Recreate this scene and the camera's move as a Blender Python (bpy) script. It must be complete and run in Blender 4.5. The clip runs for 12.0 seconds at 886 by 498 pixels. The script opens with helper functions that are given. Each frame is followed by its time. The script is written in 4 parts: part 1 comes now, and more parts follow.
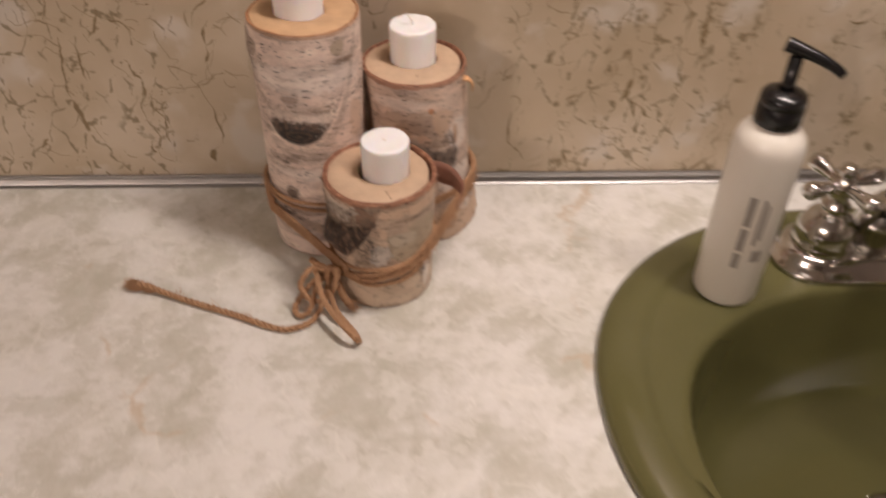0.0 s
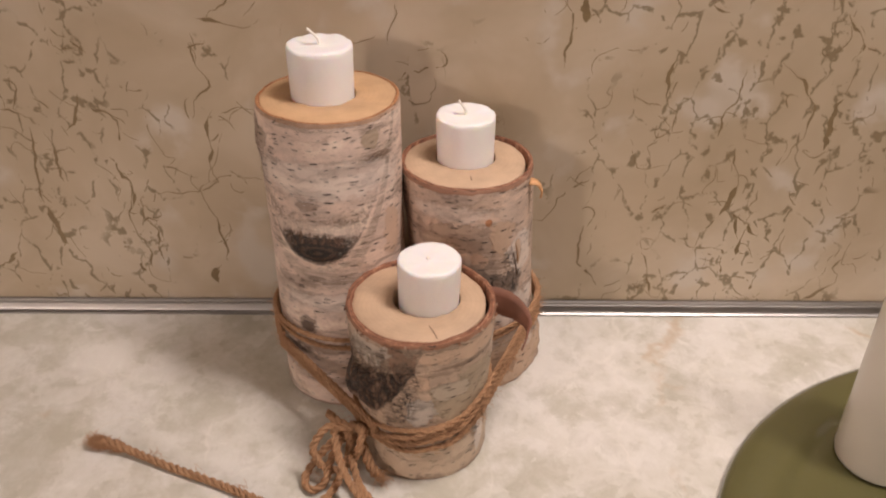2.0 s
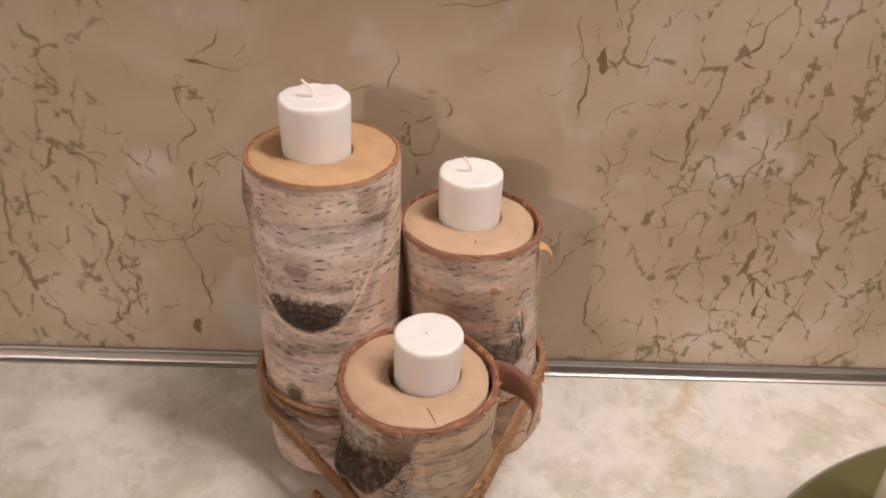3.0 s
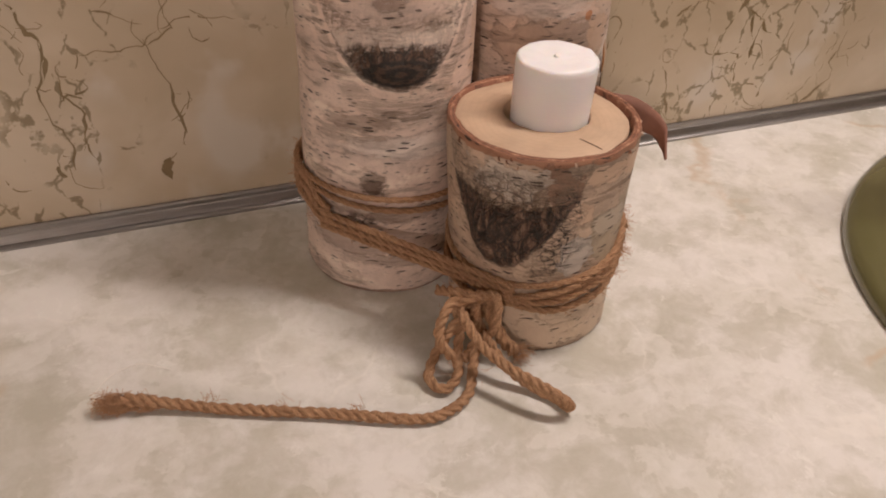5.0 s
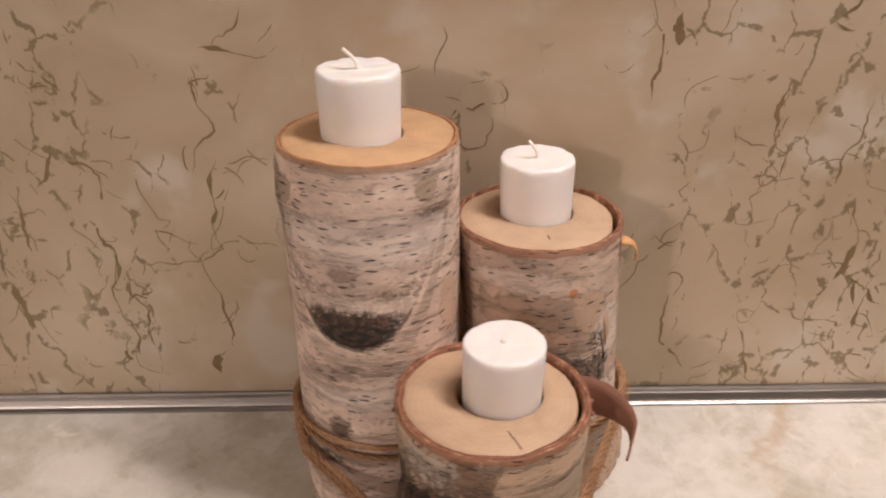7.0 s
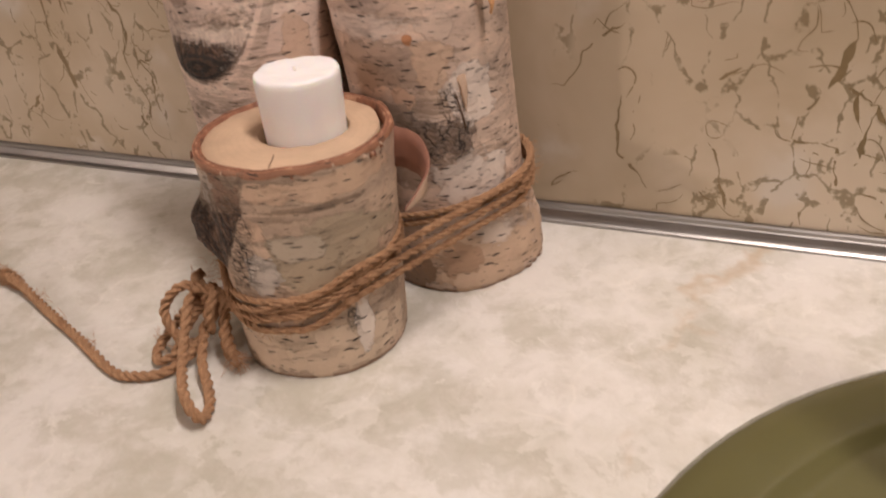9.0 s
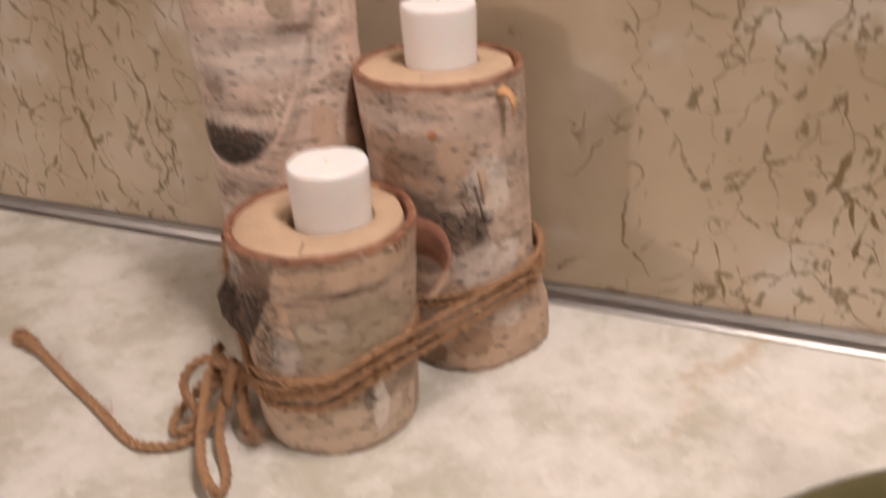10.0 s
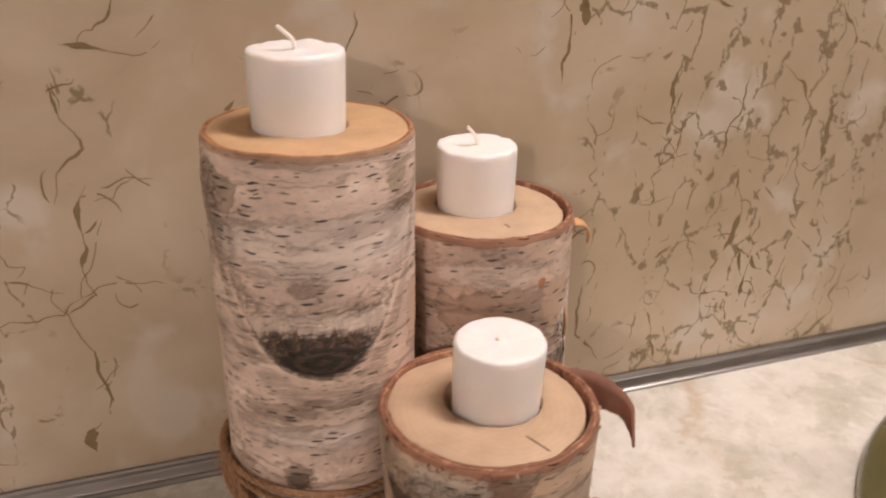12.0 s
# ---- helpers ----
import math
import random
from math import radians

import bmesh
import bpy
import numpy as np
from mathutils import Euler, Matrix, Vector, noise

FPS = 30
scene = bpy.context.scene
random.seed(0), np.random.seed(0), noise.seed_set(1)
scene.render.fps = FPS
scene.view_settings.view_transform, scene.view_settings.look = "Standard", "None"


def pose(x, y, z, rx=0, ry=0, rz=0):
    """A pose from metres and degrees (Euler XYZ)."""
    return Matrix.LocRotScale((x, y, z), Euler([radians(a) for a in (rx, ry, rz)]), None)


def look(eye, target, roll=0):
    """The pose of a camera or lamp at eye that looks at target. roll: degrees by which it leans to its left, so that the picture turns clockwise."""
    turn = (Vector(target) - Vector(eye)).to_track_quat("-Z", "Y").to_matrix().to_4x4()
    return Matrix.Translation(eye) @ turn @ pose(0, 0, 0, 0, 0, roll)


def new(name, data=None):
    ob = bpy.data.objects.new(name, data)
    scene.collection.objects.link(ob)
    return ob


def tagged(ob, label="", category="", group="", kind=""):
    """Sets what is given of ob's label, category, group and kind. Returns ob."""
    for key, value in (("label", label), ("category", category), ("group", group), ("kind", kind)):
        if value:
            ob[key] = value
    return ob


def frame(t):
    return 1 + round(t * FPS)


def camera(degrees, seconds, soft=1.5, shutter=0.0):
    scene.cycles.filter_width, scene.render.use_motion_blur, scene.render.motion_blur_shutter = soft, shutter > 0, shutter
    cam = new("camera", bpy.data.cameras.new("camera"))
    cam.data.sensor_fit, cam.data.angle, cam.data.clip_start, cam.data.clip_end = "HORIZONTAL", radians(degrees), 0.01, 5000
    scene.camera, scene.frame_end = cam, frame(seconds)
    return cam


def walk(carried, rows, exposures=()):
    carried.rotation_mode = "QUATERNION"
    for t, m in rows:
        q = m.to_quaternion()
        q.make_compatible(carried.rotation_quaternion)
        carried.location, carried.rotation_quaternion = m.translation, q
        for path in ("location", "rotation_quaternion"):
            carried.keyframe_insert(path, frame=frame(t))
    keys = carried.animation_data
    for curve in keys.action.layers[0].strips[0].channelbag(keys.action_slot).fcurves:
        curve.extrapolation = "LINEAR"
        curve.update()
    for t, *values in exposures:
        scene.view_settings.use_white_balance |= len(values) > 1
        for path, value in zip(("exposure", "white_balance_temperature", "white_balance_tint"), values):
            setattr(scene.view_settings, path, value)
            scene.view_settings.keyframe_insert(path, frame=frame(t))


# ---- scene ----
cam = camera(55.9, 12.0, soft=1.9, shutter=0.5)
PATH = [
    (0, (-0.032, -0.695, 0.508), (0.038, 0.816, -0.799), 1.1),
    (0.5, (-0.052, -0.607, 0.448), (-0.078, 0.981, -0.767), 0.0),
    (1, (-0.055, -0.568, 0.418), (-0.055, 1.063, -0.74), 0.7),
    (1.5, (-0.053, -0.561, 0.415), (-0.046, 1.106, -0.69), 0.6),
    (2, (-0.047, -0.558, 0.417), (-0.042, 1.126, -0.662), 0.4),
    (2.5, (-0.044, -0.527, 0.425), (-0.076, 1.191, -0.599), 1.0),
    (2.7, (-0.037, -0.517, 0.432), (-0.087, 1.176, -0.633), 1.8),
    (4.3, (-0.238, -0.456, 0.342), (0.438, 1.105, -0.71), 2.5),
    (4.5, (-0.242, -0.459, 0.325), (0.414, 1.085, -0.763), 2.6),
    (5, (-0.244, -0.457, 0.291), (0.393, 1.037, -0.875), 3.0),
    (5.5, (-0.24, -0.458, 0.294), (0.386, 1.058, -0.851), 2.7),
    (6, (-0.224, -0.454, 0.329), (0.353, 1.162, -0.699), 1.8),
    (6.5, (-0.18, -0.459, 0.353), (0.176, 1.258, -0.609), 1.9),
    (6.7, (-0.143, -0.459, 0.357), (0.082, 1.301, -0.566), 0.9),
    (8.3, (0.094, -0.433, 0.313), (-0.507, 1.187, -0.694), -3.4),
    (8.5, (0.114, -0.436, 0.295), (-0.541, 1.156, -0.723), -4.3),
    (9, (0.155, -0.44, 0.258), (-0.584, 1.105, -0.775), -6.0),
    (9.5, (0.162, -0.441, 0.249), (-0.598, 1.106, -0.765), -6.0),
    (10, (0.143, -0.451, 0.285), (-0.572, 1.164, -0.654), -3.0),
    (10.5, (0.072, -0.454, 0.327), (-0.594, 1.255, -0.47), -0.9),
    (11, (-0.008, -0.44, 0.333), (-0.22, 1.373, -0.485), 0.2),
    (11.5, (-0.11, -0.42, 0.324), (0.25, 1.37, -0.492), 0.4),
    (12, (-0.182, -0.41, 0.314), (0.454, 1.303, -0.499), 1.2),
]
walk(cam, [(t, look(eye, target, roll)) for t, eye, target, roll in PATH], [(0.0, -0.16), (0.5, -0.12), (1.5, -0.06), (2.5, -0.05), (5.5, -0.16), (6.0, -0.12), (6.5, 0.0), (9.5, -0.03), (10.5, 0.05), (12.0, 0.08)])

# ---- world, lamps, exposure ----
world = bpy.data.worlds.new("room_dark")
world.use_nodes = True
world.node_tree.nodes["Background"].inputs["Color"].default_value = (0.010, 0.009, 0.008, 1)
scene.world = world
scene.view_settings.exposure = 0.0
WARM = (1.0, 0.850, 0.79)


def lamp(name, kind, at, target, power, size, size_y=0.0):
    data = bpy.data.lights.new(name, kind)
    data.energy, data.color = power, WARM
    if kind == "AREA":
        data.shape, data.size, data.size_y = "RECTANGLE", size, size_y or size
    else:
        data.shadow_soft_size = size
    ob = new(name, data)
    ob.matrix_world = look(at, target)
    return ob


SCONCE = (-2.02, -2.98, 1.42)
VANITY = (0.36, -0.27, 1.00)
lamp("sconce_bulb", "POINT", SCONCE, (0, 0, 0), 88.0, 0.070)
lamp("vanity_tube", "AREA", VANITY, (0.22, -0.45, 0), 10.4, 0.6, 0.09)
# weak overhead fill, added to lift the shaded sides
lamp("overhead_fill_lamp", "AREA", (-0.1, -1.0, 1.56), (-0.1, -0.9, 0), 0.7, 0.5, 0.5)


# ---- materials ----
class Mat:
    """A node material with short calls for its nodes."""

    def __init__(self, name):
        self.m = bpy.data.materials.new(name)
        self.m.use_nodes = True
        self.t = self.m.node_tree
        self.bsdf = self.t.nodes["Principled BSDF"]
        self.obj = self.add("ShaderNodeTexCoord").outputs["Object"]
        self.uv = self.add("ShaderNodeTexCoord").outputs["UV"]

    def add(self, kind):
        return self.t.nodes.new(kind)

    def put(self, socket, value):
        if isinstance(value, bpy.types.NodeSocket):
            self.t.links.new(value, socket)
        elif isinstance(value, (tuple, list)) and len(value) == 3 and socket.type == "RGBA":
            socket.default_value = (*value, 1)
        else:
            socket.default_value = value

    def calc(self, op, a, b=0.0, c=0.0):
        n = self.add("ShaderNodeMath")
        n.operation = op
        for s, v in zip(n.inputs, (a, b, c)):
            self.put(s, v)
        return n.outputs[0]

    def mix(self, fac, a, b, blend="MIX"):
        n = self.add("ShaderNodeMix")
        n.data_type, n.blend_type = "RGBA", blend
        self.put(n.inputs[0], fac)
        self.put(n.inputs[6], a)
        self.put(n.inputs[7], b)
        return n.outputs[2]

    def noise(self, vec, scale, detail=4.0, rough=0.55, dist=0.0):
        n = self.add("ShaderNodeTexNoise")
        for k, v in (("Vector", vec), ("Scale", scale), ("Detail", detail), ("Roughness", rough), ("Distortion", dist)):
            self.put(n.inputs[k], v)
        return n.outputs["Fac"]

    def cells(self, vec, scale, feature="DISTANCE_TO_EDGE", rand=1.0, out="Distance"):
        n = self.add("ShaderNodeTexVoronoi")
        n.feature = feature
        for k, v in (("Vector", vec), ("Scale", scale), ("Randomness", rand)):
            self.put(n.inputs[k], v)
        return n.outputs[out]

    def scaled(self, vec, scale, shift=(0, 0, 0)):
        n = self.add("ShaderNodeMapping")
        self.put(n.inputs["Vector"], vec)
        n.inputs["Scale"].default_value, n.inputs["Location"].default_value = scale, shift
        return n.outputs[0]

    def warped(self, vec, scale, amount, detail=3.0):
        n = self.add("ShaderNodeTexNoise")
        self.put(n.inputs["Vector"], vec)
        n.inputs["Scale"].default_value, n.inputs["Detail"].default_value = scale, detail
        s = self.add("ShaderNodeVectorMath")
        s.operation = "SUBTRACT"
        self.put(s.inputs[0], n.outputs["Color"])
        s.inputs[1].default_value = (0.5, 0.5, 0.5)
        a = self.add("ShaderNodeVectorMath")
        a.operation = "MULTIPLY_ADD"
        self.put(a.inputs[0], s.outputs[0])
        a.inputs[1].default_value = (amount, amount, amount)
        self.put(a.inputs[2], vec)
        return a.outputs[0]

    def step(self, value, lo, hi):
        """0 below lo, 1 above hi, smooth between (or falling, where lo > hi)."""
        n = self.add("ShaderNodeMapRange")
        n.interpolation_type = "SMOOTHSTEP"
        flip = lo > hi
        self.put(n.inputs["Value"], value)
        n.inputs["From Min"].default_value, n.inputs["From Max"].default_value = min(lo, hi), max(lo, hi)
        n.inputs["To Min"].default_value, n.inputs["To Max"].default_value = (1, 0) if flip else (0, 1)
        return n.outputs[0]

    def ramp(self, fac, stops, smooth=False):
        n = self.add("ShaderNodeValToRGB")
        r = n.color_ramp
        r.interpolation = "EASE" if smooth else "LINEAR"
        while len(r.elements) < len(stops):
            r.elements.new(0.5)
        for e, (at, c) in zip(r.elements, stops):
            e.position, e.color = at, (*c, 1) if isinstance(c, tuple) else (c, c, c, 1)
        self.put(n.inputs[0], fac)
        return n.outputs[0]

    def axes(self, vec):
        n = self.add("ShaderNodeSeparateXYZ")
        self.put(n.inputs[0], vec)
        return n.outputs

    def bump(self, height, strength=0.3, distance=0.001):
        n = self.add("ShaderNodeBump")
        n.inputs["Strength"].default_value, n.inputs["Distance"].default_value = strength, distance
        self.put(n.inputs["Height"], height)
        self.put(self.bsdf.inputs["Normal"], n.outputs[0])

    def done(self, color, rough=0.5, metal=0.0, **more):
        self.put(self.bsdf.inputs["Base Color"], color)
        self.put(self.bsdf.inputs["Roughness"], rough)
        self.put(self.bsdf.inputs["Metallic"], metal)
        for k, v in more.items():
            self.put(self.bsdf.inputs[k.replace("_", " ")], v)
        return self.m


def wall_panel_material():
    m = Mat("marbled_panel")
    p = m.obj
    x, y, z = m.axes(p)
    fine = m.cells(m.scaled(m.warped(p, 55.0, 0.018, 6.0), (1.0, 1.0, 0.52)), 46.0)
    wander = m.calc("MULTIPLY_ADD", m.noise(p, 5.0, 2.0), 0.08, x)
    band = m.ramp(m.calc("ADD", wander, 0.46), ((0.03, 0.6), (0.12, 0.9), (0.20, 0.6), (0.29, 0.12), (0.40, 0.1), (0.45, 0.25), (0.52, 0.06), (0.58, 0.5), (0.64, 0.95), (0.74, 0.85), (0.82, 0.2), (0.90, 0.5)), True)
    breaks = m.noise(p, 75.0, 3.0, 0.6)
    width = m.calc("MULTIPLY", m.step(m.noise(p, 60.0, 3.0), 0.45, 0.75), 0.075)
    line = m.step(m.calc("SUBTRACT", fine, width), 0.032, 0.008)
    keep = m.calc("MULTIPLY", m.step(m.calc("ADD", m.noise(p, 21.0, 2.0), m.calc("MULTIPLY", band, 0.40)), 0.62, 0.74), m.step(breaks, 0.45, 0.53))
    crackle = m.calc("MULTIPLY", m.calc("MULTIPLY", line, keep), 0.80)
    ground = m.ramp(m.noise(m.warped(p, 6.0, 0.08), 9.0, 4.0, 0.55, 0.4), ((0.34, (0.435, 0.350, 0.241)), (0.50, (0.495, 0.407, 0.293)), (0.64, (0.566, 0.480, 0.365))))
    pebble = m.cells(m.warped(p, 30.0, 0.02, 3.0), 26.0, "SMOOTH_F1")
    ground = m.mix(m.calc("MULTIPLY", m.step(pebble, 0.45, 0.25), m.step(m.noise(p, 14.0), 0.50, 0.62)), ground, (0.575, 0.515, 0.430))
    color = m.mix(crackle, ground, (0.20, 0.148, 0.078))
    m.bump(m.noise(p, 900.0, 2.0), 0.05, 0.0004)
    return m.done(color, m.calc("MULTIPLY_ADD", m.noise(p, 30.0), 0.12, 0.30))


def counter_material():
    """Printed marble: a grey-green ground under torn pale clouds, white wisps and a few rusty cracks."""
    m = Mat("mottled_laminate")
    p = m.obj
    w = m.warped(p, 9.0, 0.06, 5.0)
    big = m.noise(w, 8.0, 6.0, 0.60, 0.4)
    small = m.noise(m.warped(p, 34.0, 0.022, 5.0), 38.0, 7.0, 0.70, 0.2)
    cloud = m.calc("MULTIPLY_ADD", small, 0.60, m.calc("MULTIPLY", big, 0.60))
    color = m.ramp(cloud, ((0.46, (0.500, 0.481, 0.403)), (0.535, (0.576, 0.556, 0.485)), (0.60, (0.645, 0.625, 0.568)), (0.68, (0.735, 0.714, 0.672))))
    # clouds with torn rims: each has a pale border on one side
    rag = m.noise(m.warped(p, 22.0, 0.040, 6.0), 15.0, 6.0, 0.62)
    rim = m.calc("MULTIPLY", m.step(rag, 0.505, 0.535), m.step(rag, 0.66, 0.550))
    color = m.mix(m.calc("MULTIPLY", rim, 0.42), color, (0.775, 0.755, 0.705))
    color = m.mix(m.calc("MULTIPLY", m.step(rag, 0.475, 0.40), 0.45), color, (0.480, 0.465, 0.382))
    wisp = m.step(m.noise(m.warped(p, 42.0, 0.026, 6.0), 66.0, 7.0, 0.74, 0.4), 0.565, 0.625)
    color = m.mix(m.calc("MULTIPLY", m.calc("MULTIPLY", wisp, m.step(big, 0.42, 0.54)), 0.60), color, (0.80, 0.782, 0.735))
    crack = m.step(m.cells(m.warped(p, 14.0, 0.06, 6.0), 7.0), 0.012, 0.0)
    color = m.mix(m.calc("MULTIPLY", m.calc("MULTIPLY", crack, m.step(m.noise(p, 16.0), 0.45, 0.6)), 0.35), color, (0.82, 0.79, 0.73))
    rust = m.calc("MULTIPLY", m.step(m.cells(m.warped(p, 20.0, 0.05, 6.0), 5.0), 0.020, 0.0), m.step(m.noise(p, 11.0), 0.55, 0.66))
    color = m.mix(m.calc("MULTIPLY", rust, 0.55), color, (0.52, 0.38, 0.235))
    m.bump(m.noise(p, 1200.0, 2.0), 0.04, 0.0003)
    return m.done(color, m.calc("MULTIPLY_ADD", big, 0.15, 0.28))


def bark_material(name, tone, bowls=(), patches=(), cracked=(), streak=0.5, peeled=0.0, dark=0.95, calm=0.0):
    """Birch bark on a map of metres round the log and metres up. bowls: old branch scars, as (round, foot, half width, rise, height of
    the ragged top above the foot, eye half width, how round the foot is); stains: (round, up, half width, half height, colour, strength); cracked: the same
    without colour, where the bark has split into plates."""
    m = Mat(name)
    p = m.uv
    u, v, _ = m.axes(p)
    flow = m.warped(p, 70.0, 0.007, 5.0)
    large = m.noise(m.scaled(flow, (1.0, 2.2, 1.0)), 24.0, 7.0, 0.66)
    color = m.ramp(large, ((0.31, tuple(c * (0.50 + 0.18 * calm) for c in tone)), (0.41, tuple(c * (0.82 + 0.08 * calm) for c in tone)), (0.52, tone), (0.62, tuple(min(0.86, c * 1.24) for c in tone))))
    fleck = m.noise(m.scaled(flow, (1.0, 2.8, 1.0)), 210.0, 8.0, 0.80)
    upright = m.noise(m.scaled(m.warped(p, 60.0, 0.010, 5.0), (2.2, 0.55, 1.0)), 135.0, 8.0, 0.78)
    bent = m.calc("SUBTRACT", m.noise(p, 75.0, 4.0), 0.5)
    # papery layers that have peeled to a warmer tone
    peel = m.step(m.calc("MULTIPLY_ADD", fleck, 0.30, m.noise(m.scaled(m.warped(p, 45.0, 0.02, 6.0), (1.0, 1.7, 1.0)), 30.0, 5.0)), 0.755 - peeled, 0.770 - peeled)
    color = m.mix(m.calc("MULTIPLY", peel, 0.50), color, (0.57, 0.420, 0.315))
    # grey streaks of fine level flecks
    zone = m.noise(m.scaled(flow, (0.7, 3.0, 1.0)), 24.0, 4.0, 0.6)
    grain = m.noise(m.scaled(flow, (0.45, 4.6, 1.0)), 95.0, 8.0, 0.80)
    band = m.step(m.calc("ADD", m.calc("MULTIPLY", zone, 0.9), m.calc("MULTIPLY", grain, 0.9)), 0.93, 1.04)
    color = m.mix(m.calc("MULTIPLY", band, streak), color, (0.210, 0.145, 0.095))

    def spot(at):
        a = m.calc("DIVIDE", m.calc("SUBTRACT", u, at[0]), at[2])
        b = m.calc("DIVIDE", m.calc("SUBTRACT", v, at[1]), at[3])
        return m.calc("SQRT", m.calc("ADD", m.calc("MULTIPLY", a, a), m.calc("MULTIPLY", b, b)))

    speck = m.noise(m.scaled(m.warped(p, 90.0, 0.004), (1.0, 1.9, 1.0), (5, 2, 0)), 330.0, 5.0, 0.72)
    color = m.mix(m.calc("MULTIPLY", m.step(speck, 0.575, 0.645), 0.50 - 0.26 * calm), color, (0.225, 0.158, 0.108))
    relief = m.calc("MULTIPLY", large, 0.3)
    for at in patches:
        inside = m.calc("SUBTRACT", 1.0, spot(at))
        flat = at[5] >= 0.65
        edge = m.calc("MULTIPLY_ADD", bent, 3.0 if flat else 1.0, m.calc("MULTIPLY", m.calc("SUBTRACT", fleck, 0.5), 1.1 if flat else 3.4))
        f = m.step(m.calc("ADD", edge, m.calc("MULTIPLY", inside, 1.5)), 0.0, 0.14 if flat else 0.32)
        relief = m.calc("MULTIPLY_ADD", f, 0.45 if flat else -0.2, relief)
        color = m.mix(m.calc("MULTIPLY", f, at[5]), color, at[4])

    # lenticels: level dashes of two lengths, a share of the cells each
    def dashes(scale, stretch, reach, share, shift):
        vec = m.scaled(m.warped(p, 160.0, 0.0022), (1.0, stretch, 1.0), shift)
        near = m.step(m.cells(vec, scale, "F1"), reach, reach * 0.72)
        pick, _, _ = m.axes(m.cells(vec, scale, "F1", 1.0, "Color"))
        return m.calc("MULTIPLY", near, m.step(pick, share + 0.02, share))

    thick = m.step(m.noise(m.scaled(p, (1, 1.6, 1), (2, 9, 0)), 30.0, 3.0), 0.34, 0.52)
    long = m.calc("MULTIPLY", dashes(76.0, 5.6, 0.245, 0.74, (0, 0, 0)), thick)
    short = dashes(132.0, 4.8, 0.22, 0.44, (3.1, 1.7, 0))
    dash = m.calc("MAXIMUM", m.calc("MULTIPLY", long, dark), m.calc("MULTIPLY", short, dark * 0.8))
    color = m.mix(dash, color, (0.046, 0.028, 0.020))
    height = m.calc("SUBTRACT", relief, m.calc("MULTIPLY", dash, 0.7))
    height = m.calc("ADD", height, m.calc("MULTIPLY", peel, 0.35))
    height = m.calc("SUBTRACT", height, m.calc("MULTIPLY", band, 0.25))
    # plates and dark splits where the bark has cracked
    plates = m.cells(m.scaled(m.warped(p, 110.0, 0.010, 6.0), (1.0, 1.15, 1.0)), 190.0)
    for at in cracked:
        inside = m.calc("MULTIPLY_ADD", bent, 1.5, m.calc("SUBTRACT", 1.0, spot(at)))
        where = m.step(inside, 0.0, 0.45)
        split = m.calc("MULTIPLY", m.calc("MULTIPLY", m.step(plates, 0.080, 0.02), m.step(upright, 0.56, 0.47)), where)
        color = m.mix(m.calc("MULTIPLY", m.calc("MULTIPLY", where, m.step(fleck, 0.46, 0.58)), 0.75 * at[4]), color, (0.110, 0.066, 0.044))
        color = m.mix(m.calc("MULTIPLY", split, at[4]), color, (0.022, 0.013, 0.010))
        height = m.calc("ADD", height, m.calc("MULTIPLY", where, m.calc("MULTIPLY", m.step(plates, 0.0, 0.12), 1.6)))
    for u0, v0, half, rise, top, eye_half, bend in bowls:
        # an arc below, wings that climb at both sides, and a ragged upper edge of upright fibres
        du = m.calc("SUBTRACT", u, u0)
        curve = m.calc("MULTIPLY", m.calc("POWER", m.calc("DIVIDE", m.calc("ABSOLUTE", du), half), bend), rise)
        dv = m.calc("SUBTRACT", v, v0)
        arc = m.calc("MULTIPLY_ADD", bent, 0.0055 if eye_half else 0.012, m.calc("SUBTRACT", dv, curve))
        fringe = m.calc("MULTIPLY", m.calc("SUBTRACT", m.calc("MULTIPLY_ADD", upright, 0.55, m.calc("MULTIPLY", fleck, 0.45)), 0.5), 0.030 if eye_half else 0.020)
        lid = m.calc("ADD", m.calc("SUBTRACT", m.calc("MULTIPLY_ADD", curve, -0.20 if eye_half else 0.10, top), dv), fringe)
        inside = m.calc("MINIMUM", arc, lid)
        # weathered grey bark between the wings
        haze = m.calc("MULTIPLY", m.step(arc, 0.0, 0.0020), m.step(m.calc("MULTIPLY_ADD", m.calc("SUBTRACT", fleck, 0.5), 0.02, m.calc("SUBTRACT", dv, m.calc("MULTIPLY", curve, 0.30))), top + 0.016, top + 0.006))
        flecks = m.step(m.calc("MULTIPLY_ADD", fleck, 0.6, m.calc("MULTIPLY", upright, 0.4)), 0.44, 0.56)
        color = m.mix(m.calc("MULTIPLY", m.calc("MULTIPLY", haze, flecks), 0.82), color, (0.185, 0.125, 0.085))
        if eye_half:
            # weathered growth lines that follow the arc below the eye
            under = m.calc("MULTIPLY", m.step(arc, -0.0035, -0.0065), m.step(m.calc("MULTIPLY_ADD", bent, 0.012, arc), -0.023, -0.018))
            color = m.mix(m.calc("MULTIPLY", m.calc("MULTIPLY", under, m.step(grain, 0.40, 0.54)), 0.50), color, (0.235, 0.170, 0.115))
            # pale broken flakes above the dark
            flake = m.calc("MULTIPLY", m.step(m.calc("ADD", lid, 0.0075), 0.0, 0.002), m.step(fleck, 0.46, 0.54))
            color = m.mix(m.calc("MULTIPLY", m.calc("MULTIPLY", flake, m.step(arc, 0.0, 0.003)), 0.75), color, (0.74, 0.63, 0.54))
